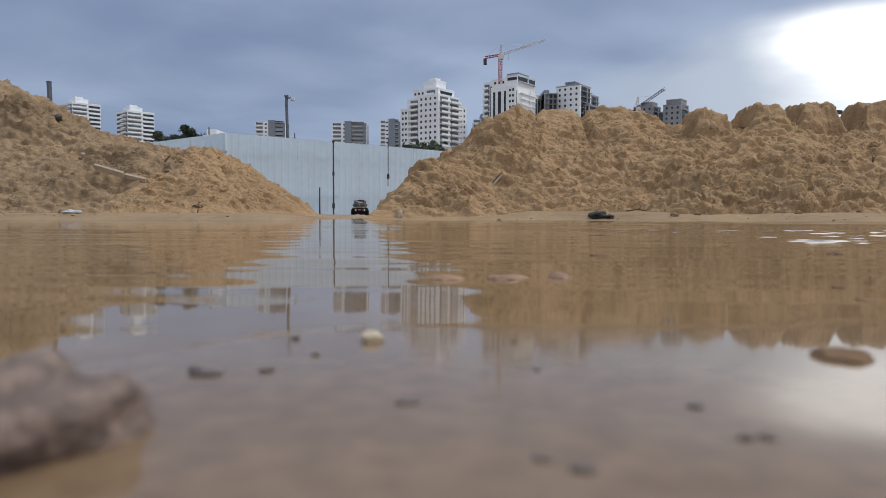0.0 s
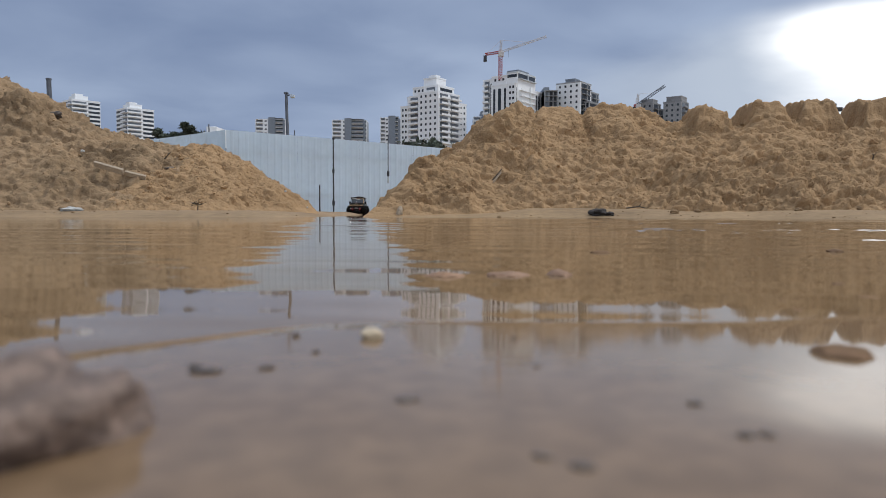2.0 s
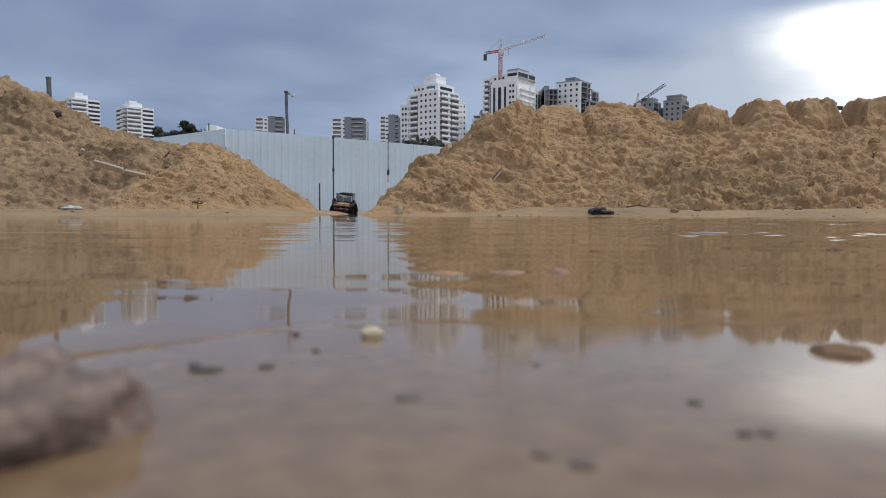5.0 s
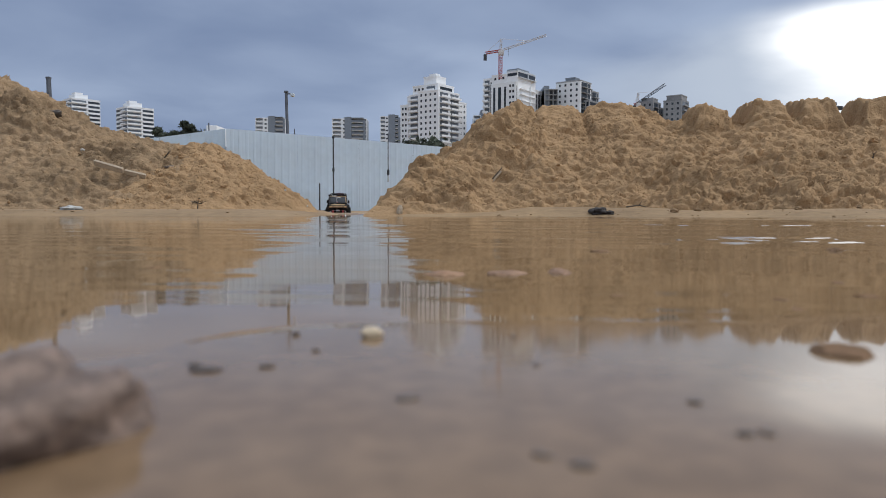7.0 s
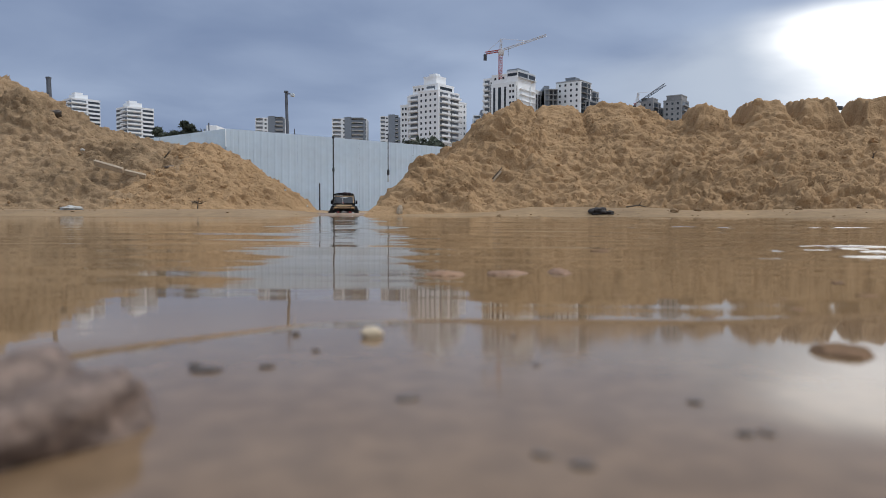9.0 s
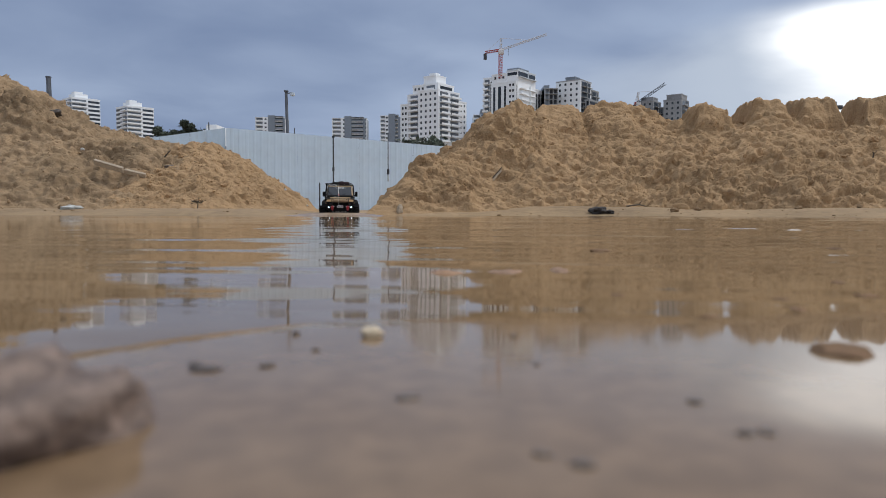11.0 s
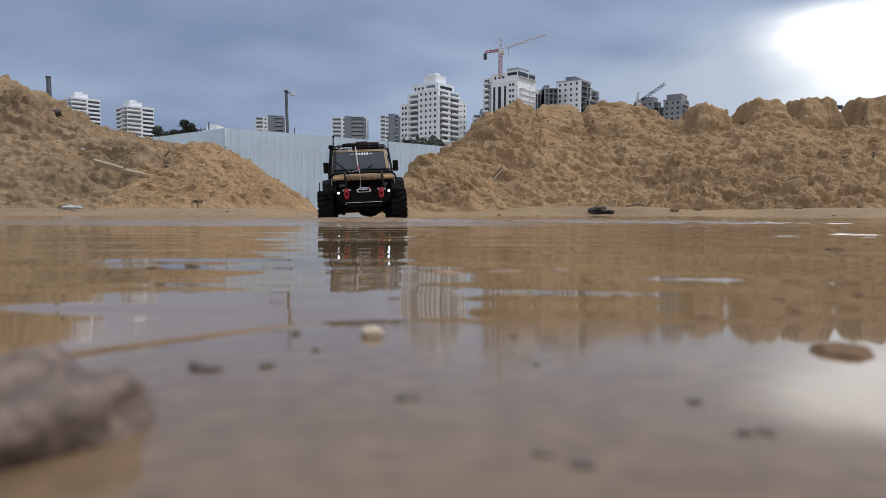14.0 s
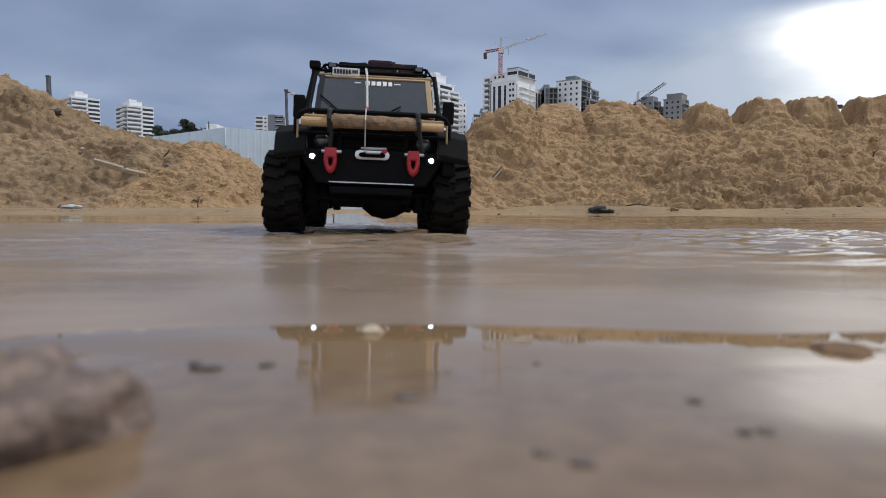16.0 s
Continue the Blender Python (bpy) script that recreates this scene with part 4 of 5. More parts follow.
def tyre_mesh():
    bm = ring_xz(bmesh.new(), 0.028, R_TYRE - 0.005, 0.044, 36)
    for k in range(18):
        for side in (-1, 1):
            a = 2 * math.pi * (k + 0.25 * side) / 18
            turn = Matrix.Rotation(a, 4, "X") @ Matrix.Rotation(radians(14 * side), 4, "Z")
            box(bm, side * 0.013 - 0.0095, side * 0.013 + 0.0095, -0.0048, 0.0048, R_TYRE - 0.009, R_TYRE, turn=turn)
            box(bm, side * 0.0225 - 0.0022, side * 0.0225 + 0.0022, -0.0035, 0.0035, R_TYRE - 0.02, R_TYRE - 0.004, turn=Matrix.Rotation(a, 4, "X"))
        a = 2 * math.pi * (k + 0.5) / 18
        box(bm, -0.004, 0.004, -0.004, 0.004, R_TYRE - 0.008, R_TYRE, turn=Matrix.Rotation(a, 4, "X"))
    bmesh.ops.recalc_face_normals(bm, faces=bm.faces[:])
    return bm


def rim_mesh():
    bm = ring_xz(bmesh.new(), 0.024, 0.0295, 0.036, 28)
    for k in range(8):
        a = 2 * math.pi * k / 8
        box(bm, 0.006, 0.011, -0.0035, 0.0035, 0.006, 0.026, turn=Matrix.Rotation(a, 4, "X"))
        box(bm, -0.011, -0.006, -0.0035, 0.0035, 0.006, 0.026, turn=Matrix.Rotation(a, 4, "X"))
    rod(bm, (-0.016, 0, 0), (0.016, 0, 0), 0.009, seg=12)
    bmesh.ops.recalc_face_normals(bm, faces=bm.faces[:])
    return bm


def tube(points, r, seg=8):
    bm = bmesh.new()
    for a, b in zip(points, points[1:]):
        rod(bm, a, b, r, seg=seg)
    for p in points[1:-1]:
        bmesh.ops.create_icosphere(bm, subdivisions=1, radius=r * 1.02, matrix=Matrix.Translation(p))
    return bm


def loft(rows):
    """A closed hull through rings of equal length."""
    bm = bmesh.new()
    rings = [[bm.verts.new(p) for p in row] for row in rows]
    n = len(rows[0])
    for p, q in zip(rings, rings[1:]):
        for i in range(n):
            bm.faces.new((p[i], p[(i + 1) % n], q[(i + 1) % n], q[i]))
    bm.faces.new(rings[0][::-1])
    bm.faces.new(rings[-1])
    bmesh.ops.recalc_face_normals(bm, faces=bm.faces[:])
    return bm


def section(y, w0, w1, z0, z1):
    return [(-w0, y, z0), (w0, y, z0), (w1, y, z1), (-w1, y, z1)]


def soft(bm, r, segments=2):
    bmesh.ops.bevel(bm, geom=bm.edges[:], offset=r, segments=segments, affect="EDGES", profile=0.6)
    return bm


def make_car():
    car = new("toy_car")
    tagged(car, "black and tan radio-controlled model off-road car, muddy, lamps lit", "toy car")
    # chassis and lower parts
    part("chassis", soft(loft([section(0.03, 0.03, 0.035, 0.055, 0.085), section(0.45, 0.03, 0.035, 0.055, 0.085)]), 0.003), BLACK, car)
    for y in (AXLE_F, AXLE_R):
        ax = part("axle", rodded((-0.095, y, R_TYRE), (0.095, y, R_TYRE), 0.009, seg=12), BLACK, car)
        bm = bmesh.new()
        bmesh.ops.create_icosphere(bm, subdivisions=2, radius=0.026, matrix=Matrix.LocRotScale((0.018, y - 0.004, R_TYRE - 0.008), None, (1.25, 0.9, 0.9)))
        part("differential", bm, BLACK, ax, smooth=True)
        part("axle_guard", soft(loft([section(y - 0.022, 0.05, 0.056, R_TYRE - 0.013, R_TYRE + 0.008), section(y + 0.02, 0.05, 0.056, R_TYRE - 0.015, R_TYRE + 0.008)]), 0.003), BLACK, ax)
        for sx in (-1, 1):
            part("link_mount", soft(boxed(sx * 0.062 - 0.006, sx * 0.062 + 0.006, y - 0.012, y + 0.016, R_TYRE - 0.022, R_TYRE + 0.012), 0.003), BLACK, ax)
            part("knuckle", soft(boxed(sx * 0.078 - 0.009, sx * 0.078 + 0.009, y - 0.014, y + 0.014, R_TYRE - 0.02, R_TYRE + 0.022), 0.005), BLACK, ax)
        part("link_rod", rodded((-0.07, y - 0.02, R_TYRE - 0.006), (0.075, y - 0.02, R_TYRE + 0.002), 0.0035), DUSTY, ax)
    part("belly_plate", soft(boxed(-0.06, 0.06, 0.1, 0.33, 0.037, 0.055), 0.004), BLACK, car)
    part("transmission", boxed(-0.03, 0.03, 0.16, 0.27, 0.045, 0.10, bevel=0.006), BLACK, car)
    for sx in (-1, 1):
        for y in (AXLE_F + 0.03, AXLE_R - 0.03):
            sh = part("shock_absorber", rodded((sx * 0.06, y, 0.06), (sx * 0.045, y + 0.012, 0.13), 0.005, seg=10), STEEL, car)
            bm = bmesh.new()
            for k in range(9):
                z = 0.068 + 0.006 * k
                rod(bm, (sx * 0.058 - sx * 0.0018 * k, y + 0.001 * k, z), (sx * 0.058 - sx * 0.0018 * k, y + 0.001 * k, z + 0.0022), 0.0085, seg=10)
            part("spring", bm, BLACK, sh)
    # body
    body = part("body", soft(loft([section(0.028, 0.082, 0.084, 0.082, 0.132), section(0.15, 0.09, 0.092, 0.082, 0.150),
                                   section(0.16, 0.093, 0.093, 0.082, 0.158), section(0.46, 0.093, 0.093, 0.082, 0.160)]), 0.004), PAINT, car)
    part("bonnet", soft(loft([section(0.022, 0.066, 0.064, 0.132, 0.1375), section(0.15, 0.07, 0.068, 0.146, 0.1555)]), 0.002), TAN, body, "tan bonnet panel")
    part("cabin", soft(loft([section(0.158, 0.091, 0.080, 0.158, 0.172), section(0.196, 0.091, 0.083, 0.158, 0.212),
                             section(0.204, 0.091, 0.083, 0.158, 0.216), section(0.455, 0.091, 0.083, 0.158, 0.218)]), 0.003), PAINT, body)
    part("roof", soft(loft([section(0.192, 0.086, 0.084, 0.216, 0.221), section(0.458, 0.086, 0.084, 0.218, 0.223)]), 0.002), TAN, body, "tan roof panel")
    # windscreen with its tan frame
    up = Vector((0, 0.036, 0.044))
    base = Vector((0, 0.1545, 0.166))
    nrm = Vector((0, -0.044, 0.036)).normalized() * 0.003
    def on_screen(x, v):
        p = base + up * v + nrm
        return (x * (1 - 0.05 * v), p.y, p.z)
    def panel(x0, x1, v0, v1, lift=0.0):
        bm = bmesh.new()
        q = [Vector(on_screen(x, v)) + nrm * lift for x, v in ((x0, v0), (x1, v0), (x1, v1), (x0, v1))]
        b = [p - nrm * 1.2 for p in q]
        vs = [bm.verts.new(p) for p in q + b]
        for f in ((0, 1, 2, 3), (7, 6, 5, 4), (0, 4, 5, 1), (1, 5, 6, 2), (2, 6, 7, 3), (3, 7, 4, 0)):
            bm.faces.new([vs[i] for i in f])
        return bm
    screen = part("windscreen", panel(-0.078, 0.078, 0.02, 0.98), GLASS, body, "smoked windscreen")
    for x0, x1, v0, v1 in ((-0.086, -0.078, 0, 1.04), (0.078, 0.086, 0, 1.04), (-0.078, 0.078, 0.98, 1.05), (-0.078, 0.078, -0.04, 0.02)):
        part("screen_frame", panel(x0, x1, v0, v1, 0.6), TAN if abs(x0) < 0.08 and v0 > 0.5 or x0 > 0 else PAINT, body)
    for k, (w, x) in enumerate(((0.007, -0.012), (0.006, -0.003), (0.007, 0.0055), (0.006, 0.0145), (0.006, 0.023))):
        part("marking", panel(x - w / 2, x + w / 2, 0.80, 0.91, 0.4), LETTER_WHITE, screen)
    for x in (-0.027, 0.034):
        part("marking", panel(x - 0.005, x + 0.005, 0.845, 0.87, 0.4), LETTER_WHITE, screen)
    for sx in (-0.05, 0.018):
        a, b = Vector(on_screen(sx, 0.0)) + nrm, Vector(on_screen(sx - 0.03 if sx < 0 else sx + 0.02, 0.42 if sx < 0 else 0.2)) + nrm
        part("wiper", rodded(a, b, 0.0011, seg=6), DUSTY, body)
    # side windows and doors
    for sx in (-1, 1):
        for y0, y1 in ((0.205, 0.275), (0.283, 0.36), (0.37, 0.445)):
            bm = boxed(sx * 0.0895 - 0.002, sx * 0.0895 + 0.002, y0, y1, 0.168, 0.206, bevel=0.0015)
            bmesh.ops.transform(bm, matrix=Matrix.Rotation(radians(-8 * sx), 4, "Y"), verts=bm.verts[:], space=Matrix.Translation((-sx * 0.0905, 0, -0.168)))
            part("side_window", bm, GLASS, body)
        for y0, y1 in ((0.20, 0.28), (0.284, 0.362)):
            dr = part("door", boxed(sx * 0.0935 - 0.0015, sx * 0.0935 + 0.0015, y0, y1, 0.09, 0.157, bevel=0.001), PAINT, body)
            part("door_handle", boxed(sx * 0.096 - 0.0015, sx * 0.096 + 0.0015, y1 - 0.018, y1 - 0.006, 0.143, 0.147, bevel=0.0008), BLACK, dr)
        # wheel arches
        for yc in (AXLE_F, AXLE_R):
            bm = bmesh.new()
            pts = [(-0.075, 0.096), (-0.062, 0.124), (-0.035, 0.136), (0.035, 0.136), (0.062, 0.124), (0.075, 0.096)]
            inner, outer = [], []
            for dy, z in pts:
                inner.append([bm.verts.new((sx * 0.080, yc + dy, z)), bm.verts.new((sx * 0.080, yc + dy * 0.93, z - 0.007))])
                outer.append([bm.verts.new((sx * 0.118, yc + dy * 0.98, z - 0.006)), bm.verts.new((sx * 0.118, yc + dy * 0.92, z - 0.013))])
            for i in range(len(pts) - 1):
                bm.faces.new((inner[i][0], inner[i + 1][0], outer[i + 1][0], outer[i][0]))
                bm.faces.new((inner[i][1], outer[i][1], outer[i + 1][1], inner[i + 1][1]))
                bm.faces.new((outer[i][0], outer[i + 1][0], outer[i + 1][1], outer[i][1]))
                bm.faces.new((inner[i][0], inner[i][1], inner[i + 1][1], inner[i + 1][0]))
            for e in (0, -1):
                bm.faces.new((inner[e][0], outer[e][0], outer[e][1], inner[e][1]))
            bmesh.ops.recalc_face_normals(bm, faces=bm.faces[:])
            part("wheel_arch", soft(bm, 0.0012, 1), DUSTY, body)
        # mirrors
        mir = part("wing_mirror", soft(boxed(sx * 0.108 - 0.0085, sx * 0.108 + 0.0085, 0.158, 0.168, 0.160, 0.187), 0.003), BLACK, body)
        part("mirror_arm", rodded((sx * 0.09, 0.17, 0.168), (sx * 0.104, 0.164, 0.166), 0.0022), BLACK, mir)
        part("sill_bar", tube([(sx * 0.1, 0.13, 0.075), (sx * 0.104, 0.15, 0.07), (sx * 0.104, 0.29, 0.07), (sx * 0.1, 0.31, 0.075)], 0.004), BLACK, car)
        # outer cage along the screen pillar
        part("cage_tube", tube([(sx * 0.094, 0.135, 0.150), (sx * 0.093, 0.160, 0.178), (sx * 0.088, 0.192, 0.222), (sx * 0.086, 0.25, 0.230), (sx * 0.086, 0.45, 0.230)], 0.0034), BLACK, car)
    # grille, headlamps
    gr = part("grille", boxed(-0.078, 0.078, 0.018, 0.028, 0.088, 0.131, bevel=0.002), BLACK, body)
    for k in range(6):
        part("grille_bar", boxed(-0.044, 0.044, 0.014, 0.019, 0.092 + k * 0.0062, 0.0945 + k * 0.0062), DUSTY, gr)
    for sx in (-1, 1):
        hl = part("headlamp", rodded((sx * 0.063, 0.021, 0.111), (sx * 0.063, 0.011, 0.111), 0.0115, seg=20), BLACK, body)
        bm = bmesh.new()
        bmesh.ops.create_uvsphere(bm, u_segments=16, v_segments=8, radius=0.0098, matrix=Matrix.LocRotScale((sx * 0.063, 0.012, 0.111), None, (1, 0.4, 1)))
        part("lens", bm, LENS, hl, "grey headlamp lens", smooth=True)
    # bumper with its lit lamps, shackles, winch
    bump = part("bumper", soft(loft([section(-0.004, 0.066, 0.092, 0.064, 0.098), section(0.022, 0.070, 0.098, 0.064, 0.098)]), 0.003), BLACK, car)
    for sx in (-1, 1):
        part("bumper_wing", soft(boxed(sx * 0.095 - 0.008, sx * 0.095 + 0.008, 0.0, 0.024, 0.074, 0.098), 0.003), BLACK, bump)
        fl = part("fog_lamp", rodded((sx * 0.0725, -0.002, 0.0887), (sx * 0.0725, -0.0075, 0.0887), 0.0072, seg=18), BLACK, bump)
        bm = bmesh.new()
        bmesh.ops.create_uvsphere(bm, u_segments=14, v_segments=8, radius=0.0031, matrix=Matrix.LocRotScale((sx * 0.0725, -0.0075, 0.0887), None, (1, 0.45, 1)))
        part("bulb", bm, GLOW, fl, "lit white lamp", smooth=True)
        # bow shackle: a U of tube with a pin
        arc = [(sx * 0.05 + 0.0052 * math.cos(a), -0.013, 0.083 + 0.0075 * math.sin(a)) for a in [math.pi + math.pi * k / 8 for k in range(9)]]
        arc = [(sx * 0.05 - 0.0052, -0.013, 0.095)] + arc + [(sx * 0.05 + 0.0052, -0.013, 0.095)]
        sk = part("shackle", tube(arc, 0.0029, 8), RED, bump, "red bow shackle")
        part("shackle_pin", rodded((sx * 0.05 - 0.011, -0.013, 0.0945), (sx * 0.05 + 0.013, -0.013, 0.0945), 0.0022), STEEL, sk)
        part("shackle_eye", soft(boxed(sx * 0.05 - 0.0075, sx * 0.05 + 0.0075, -0.016, 0.0, 0.087, 0.0995), 0.0022), RED, sk)
    fair = bmesh.new()
    arcs = [(0.0155 + 0.0055 * math.cos(a), 0.0055 * math.sin(a)) for a in [-math.pi / 2 + math.pi * k / 6 for k in range(7)]]
    loop = arcs + [(-x, -z) for x, z in arcs]
    rings = []
    for grow, y in ((1.0, -0.006), (1.0, -0.010), (0.55, -0.0105), (0.55, -0.006)):
        rings.append([fair.verts.new((x if grow == 1 else x * 0.78, y, 0.0925 + z * grow)) for x, z in loop])
    for k in range(4):
        p, q = rings[k], rings[(k + 1) % 4]
        for i in range(len(loop)):
            j = (i + 1) % len(loop)
            fair.faces.new((p[i], p[j], q[j], q[i]))
    bmesh.ops.recalc_face_normals(fair, faces=fair.faces[:])
    fl = part("fairlead", fair, STEEL, bump, "bright steel winch fairlead")
    part("hook", soft(boxed(-0.008, 0.010, -0.016, -0.009, 0.0935, 0.0975), 0.0012), STEEL, fl)
    part("roller", rodded((-0.014, -0.009, 0.1005), (0.017, -0.009, 0.1005), 0.0018), STEEL, fl)
    part("hook_latch", soft(boxed(0.011, 0.018, -0.013, -0.008, 0.0955, 0.1), 0.001), RED, fl)
    part("skid_lip", boxed(-0.052, 0.052, -0.004, 0.002, 0.0655, 0.0668), STEEL, bump)
    part("inner_guard", soft(boxed(-0.078, -0.045, 0.03, 0.13, 0.07, 0.13), 0.004), BLACK, car)
    part("inner_guard", soft(boxed(0.045, 0.078, 0.03, 0.13, 0.07, 0.13), 0.004), BLACK, car)
    part("servo_tray", soft(boxed(-0.05, 0.05, 0.03, 0.09, 0.05, 0.082), 0.004), BLACK, car)
    part("skid_plate", soft(loft([section(0.0, 0.05, 0.052, 0.052, 0.061), section(0.05, 0.045, 0.05, 0.046, 0.07)]), 0.002), BLACK, bump)
    # bull bar
    bar = part("bull_bar", tube([(-0.094, 0.006, 0.096), (-0.093, -0.004, 0.136), (-0.088, -0.006, 0.145), (-0.078, -0.006, 0.149),
                                 (0.078, -0.006, 0.149), (0.088, -0.006, 0.145), (0.093, -0.004, 0.136), (0.094, 0.006, 0.096)], 0.0032), BLACK, bump)
    for sx in (-1, 1):
        part("bar_sleeve", rodded((sx * 0.0915, -0.001, 0.098), (sx * 0.0905, -0.0075, 0.136), 0.0013), TAN, bar)
        part("brace", rodded((sx * 0.04, 0.0, 0.098), (sx * 0.044, -0.006, 0.148), 0.0026), BLACK, bar)
    part("cross_tube", rodded((-0.09, -0.003, 0.119), (0.09, -0.003, 0.119), 0.0024), BLACK, bar)
    # timber carried on the bar
    for z, y, x0, x1, r, nm, mt in ((0.1335, -0.010, -0.086, 0.086, 0.0062, "pole", PINE), (0.1395, 0.001, -0.084, 0.087, 0.0055, "pole", PINE)):
        part(nm, rodded((x0, y, z), (x1, y, z - 0.001), r, r * 0.92, seg=14), mt, car, "peeled pine pole")
    bm = rodded((-0.047, -0.020, 0.1345), (0.058, -0.019, 0.1335), 0.0098, 0.0088, seg=16)
    bmesh.ops.subdivide_edges(bm, edges=[e for e in bm.edges if e.calc_length() > 0.03], cuts=10)
    for v in bm.verts:
        v.co += Vector((0, 1, 1)) * 0.0022 * (noise.noise(v.co * 90))
    part("log", bm, BARK, car, "short rough-barked log")
    for sx, drop in ((-0.052, 0.098), (0.054, 0.098)):
        st = tube([(sx, -0.029, 0.1345), (sx, -0.024, 0.1455), (sx, -0.006, 0.1505), (sx, 0.008, 0.146), (sx, 0.008, 0.128), (sx, -0.012, 0.122), (sx, -0.029, 0.1345)], 0.003, 6)
        part("strap", st, STRAP, car, "dark lashing strap")
        part("strap_end", tube([(sx, -0.028, 0.134), (sx + 0.003, -0.02, 0.117), (sx + (0.007 if sx > 0 else 0.001), -0.012, drop)], 0.0026, 6), STRAP, car)
    # rope from the roof to the winch
    part("winch_rope", tube([(-0.013, 0.198, 0.2315), (-0.012, 0.185, 0.218), (-0.010, 0.148, 0.172), (-0.009, 0.09, 0.163), (-0.009, -0.012, 0.153), (-0.009, -0.033, 0.135), (-0.009, -0.02, 0.117), (-0.009, -0.012, 0.0965)], 0.0008, 6), CORD, car)
    part("rope_sleeve", tube([(-0.0145, 0.193, 0.2335), (-0.0125, 0.179, 0.2165), (-0.0105, 0.1455, 0.1745)], 0.0019, 7), CORD, car, "white rope sleeve")
    part("rope_knot", tube([(-0.012, 0.144, 0.173), (-0.008, 0.140, 0.169), (-0.006, 0.142, 0.166)], 0.0026, 6), RED, car)
    part("loose_cord", tube([(-0.004, 0.14, 0.167), (-0.02, 0.143, 0.163), (-0.034, 0.146, 0.159), (-0.04, 0.147, 0.166)], 0.001, 5), CORD, car)
    # roof rack with its load
    rack = part("roof_rack", tube([(-0.083, 0.200, 0.240), (0.083, 0.200, 0.240), (0.087, 0.206, 0.240), (0.087, 0.45, 0.241), (-0.087, 0.45, 0.241), (-0.087, 0.206, 0.240), (-0.083, 0.200, 0.240)], 0.0028), BLACK, car)
    part("rack_rail", tube([(-0.086, 0.196, 0.227), (0.086, 0.196, 0.227)], 0.0036), BLACK, rack)
    for k in range(6):
        y = 0.22 + k * 0.044
        part("rack_slat", boxed(-0.085, 0.085, y - 0.004, y + 0.004, 0.226, 0.2285), BLACK, rack)
    for sx in (-1, 1):
        for y in (0.204, 0.29, 0.37, 0.448):
            part("rack_post", rodded((sx * 0.086, y, 0.224), (sx * 0.086, y, 0.24), 0.0022), BLACK, rack)
        lampb = part("rack_lamp", soft(boxed(sx * 0.072 - 0.008, sx * 0.072 + 0.008, 0.194, 0.204, 0.232, 0.244), 0.002), BLACK, rack)
        part("lens", boxed(sx * 0.072 - 0.0055, sx * 0.072 + 0.0055, 0.1925, 0.1945, 0.2345, 0.2415), LENS, lampb)
    for x0, x1, y0, y1, z1, mt in ((-0.055, -0.008, 0.21, 0.29, 0.257, DUSTY), (-0.012, 0.03, 0.208, 0.30, 0.264, MAROON), (0.026, 0.062, 0.212, 0.31, 0.260, MAROON), (-0.06, 0.055, 0.31, 0.43, 0.252, DUSTY)):
        bm = boxed(x0, x1, y0, y1, 0.2285, z1)
        bmesh.ops.subdivide_edges(bm, edges=bm.edges[:], cuts=5, use_grid_fill=True)
        cx, cy = (x0 + x1) / 2, (y0 + y1) / 2
        for v in bm.verts:
            e = max(abs(v.co.x - cx) / (x1 - x0), abs(v.co.y - cy) / (y1 - y0)) * 2
            if v.co.z > 0.235:
                v.co.z -= 0.007 * e ** 3
            v.co += Vector((noise.noise(v.co * 70), noise.noise(v.co * 70 + Vector((5, 0, 0))), noise.noise(v.co * 70 + Vector((0, 9, 0))))) * 0.0025
        part("cargo_bag", bm, mt, car, "dark maroon cargo bag" if mt is MAROON else "black cargo bag", smooth=True)
    part("bag_strap", tube([(0.032, 0.206, 0.229), (0.033, 0.205, 0.243), (0.034, 0.25, 0.2475), (0.034, 0.31, 0.245)], 0.0013, 5), CORD, car)
    # plate on the roof edge, its writing as bars
    pl = part("number_plate", soft(boxed(-0.064, -0.024, 0.1885, 0.1915, 0.2155, 0.2325), 0.0008), LETTER_WHITE, car, "white model number plate")
    for k in range(6):
        part("plate_bar", boxed(-0.0615 + k * 0.0043, -0.0585 + k * 0.0043, 0.1865, 0.1885, 0.2195, 0.2285), PLATE_DARK, pl)
    for k in range(3):
        part("plate_bar", boxed(-0.0345 + k * 0.003, -0.0325 + k * 0.003, 0.1865, 0.1885, 0.2215, 0.2285), PLATE_DARK, pl)
    # snorkel
    sn = part("snorkel", tube([(-0.098, 0.12, 0.14), (-0.098, 0.14, 0.152), (-0.095, 0.172, 0.186), (-0.09, 0.196, 0.222), (-0.09, 0.198, 0.236)], 0.0048), BLACK, car)
    part("snorkel_head", soft(boxed(-0.098, -0.082, 0.188, 0.206, 0.229, 0.245), 0.003), BLACK, sn)
    # rear
    part("rear_bumper", soft(boxed(-0.09, 0.09, 0.462, 0.482, 0.07, 0.095), 0.003), BLACK, car)
    spare = part("spare_wheel", tyre_mesh(), RUBBER, car)
    spare.matrix_basis = pose(0.01, 0.485, 0.15, 0, 0, 90) @ Matrix.Scale(0.9, 4)
    for sx in (-1, 1):
        part("tail_lamp", soft(boxed(sx * 0.08 - 0.006, sx * 0.08 + 0.006, 0.458, 0.464, 0.11, 0.135), 0.0015), RED, body)
    # wheels
    first = None
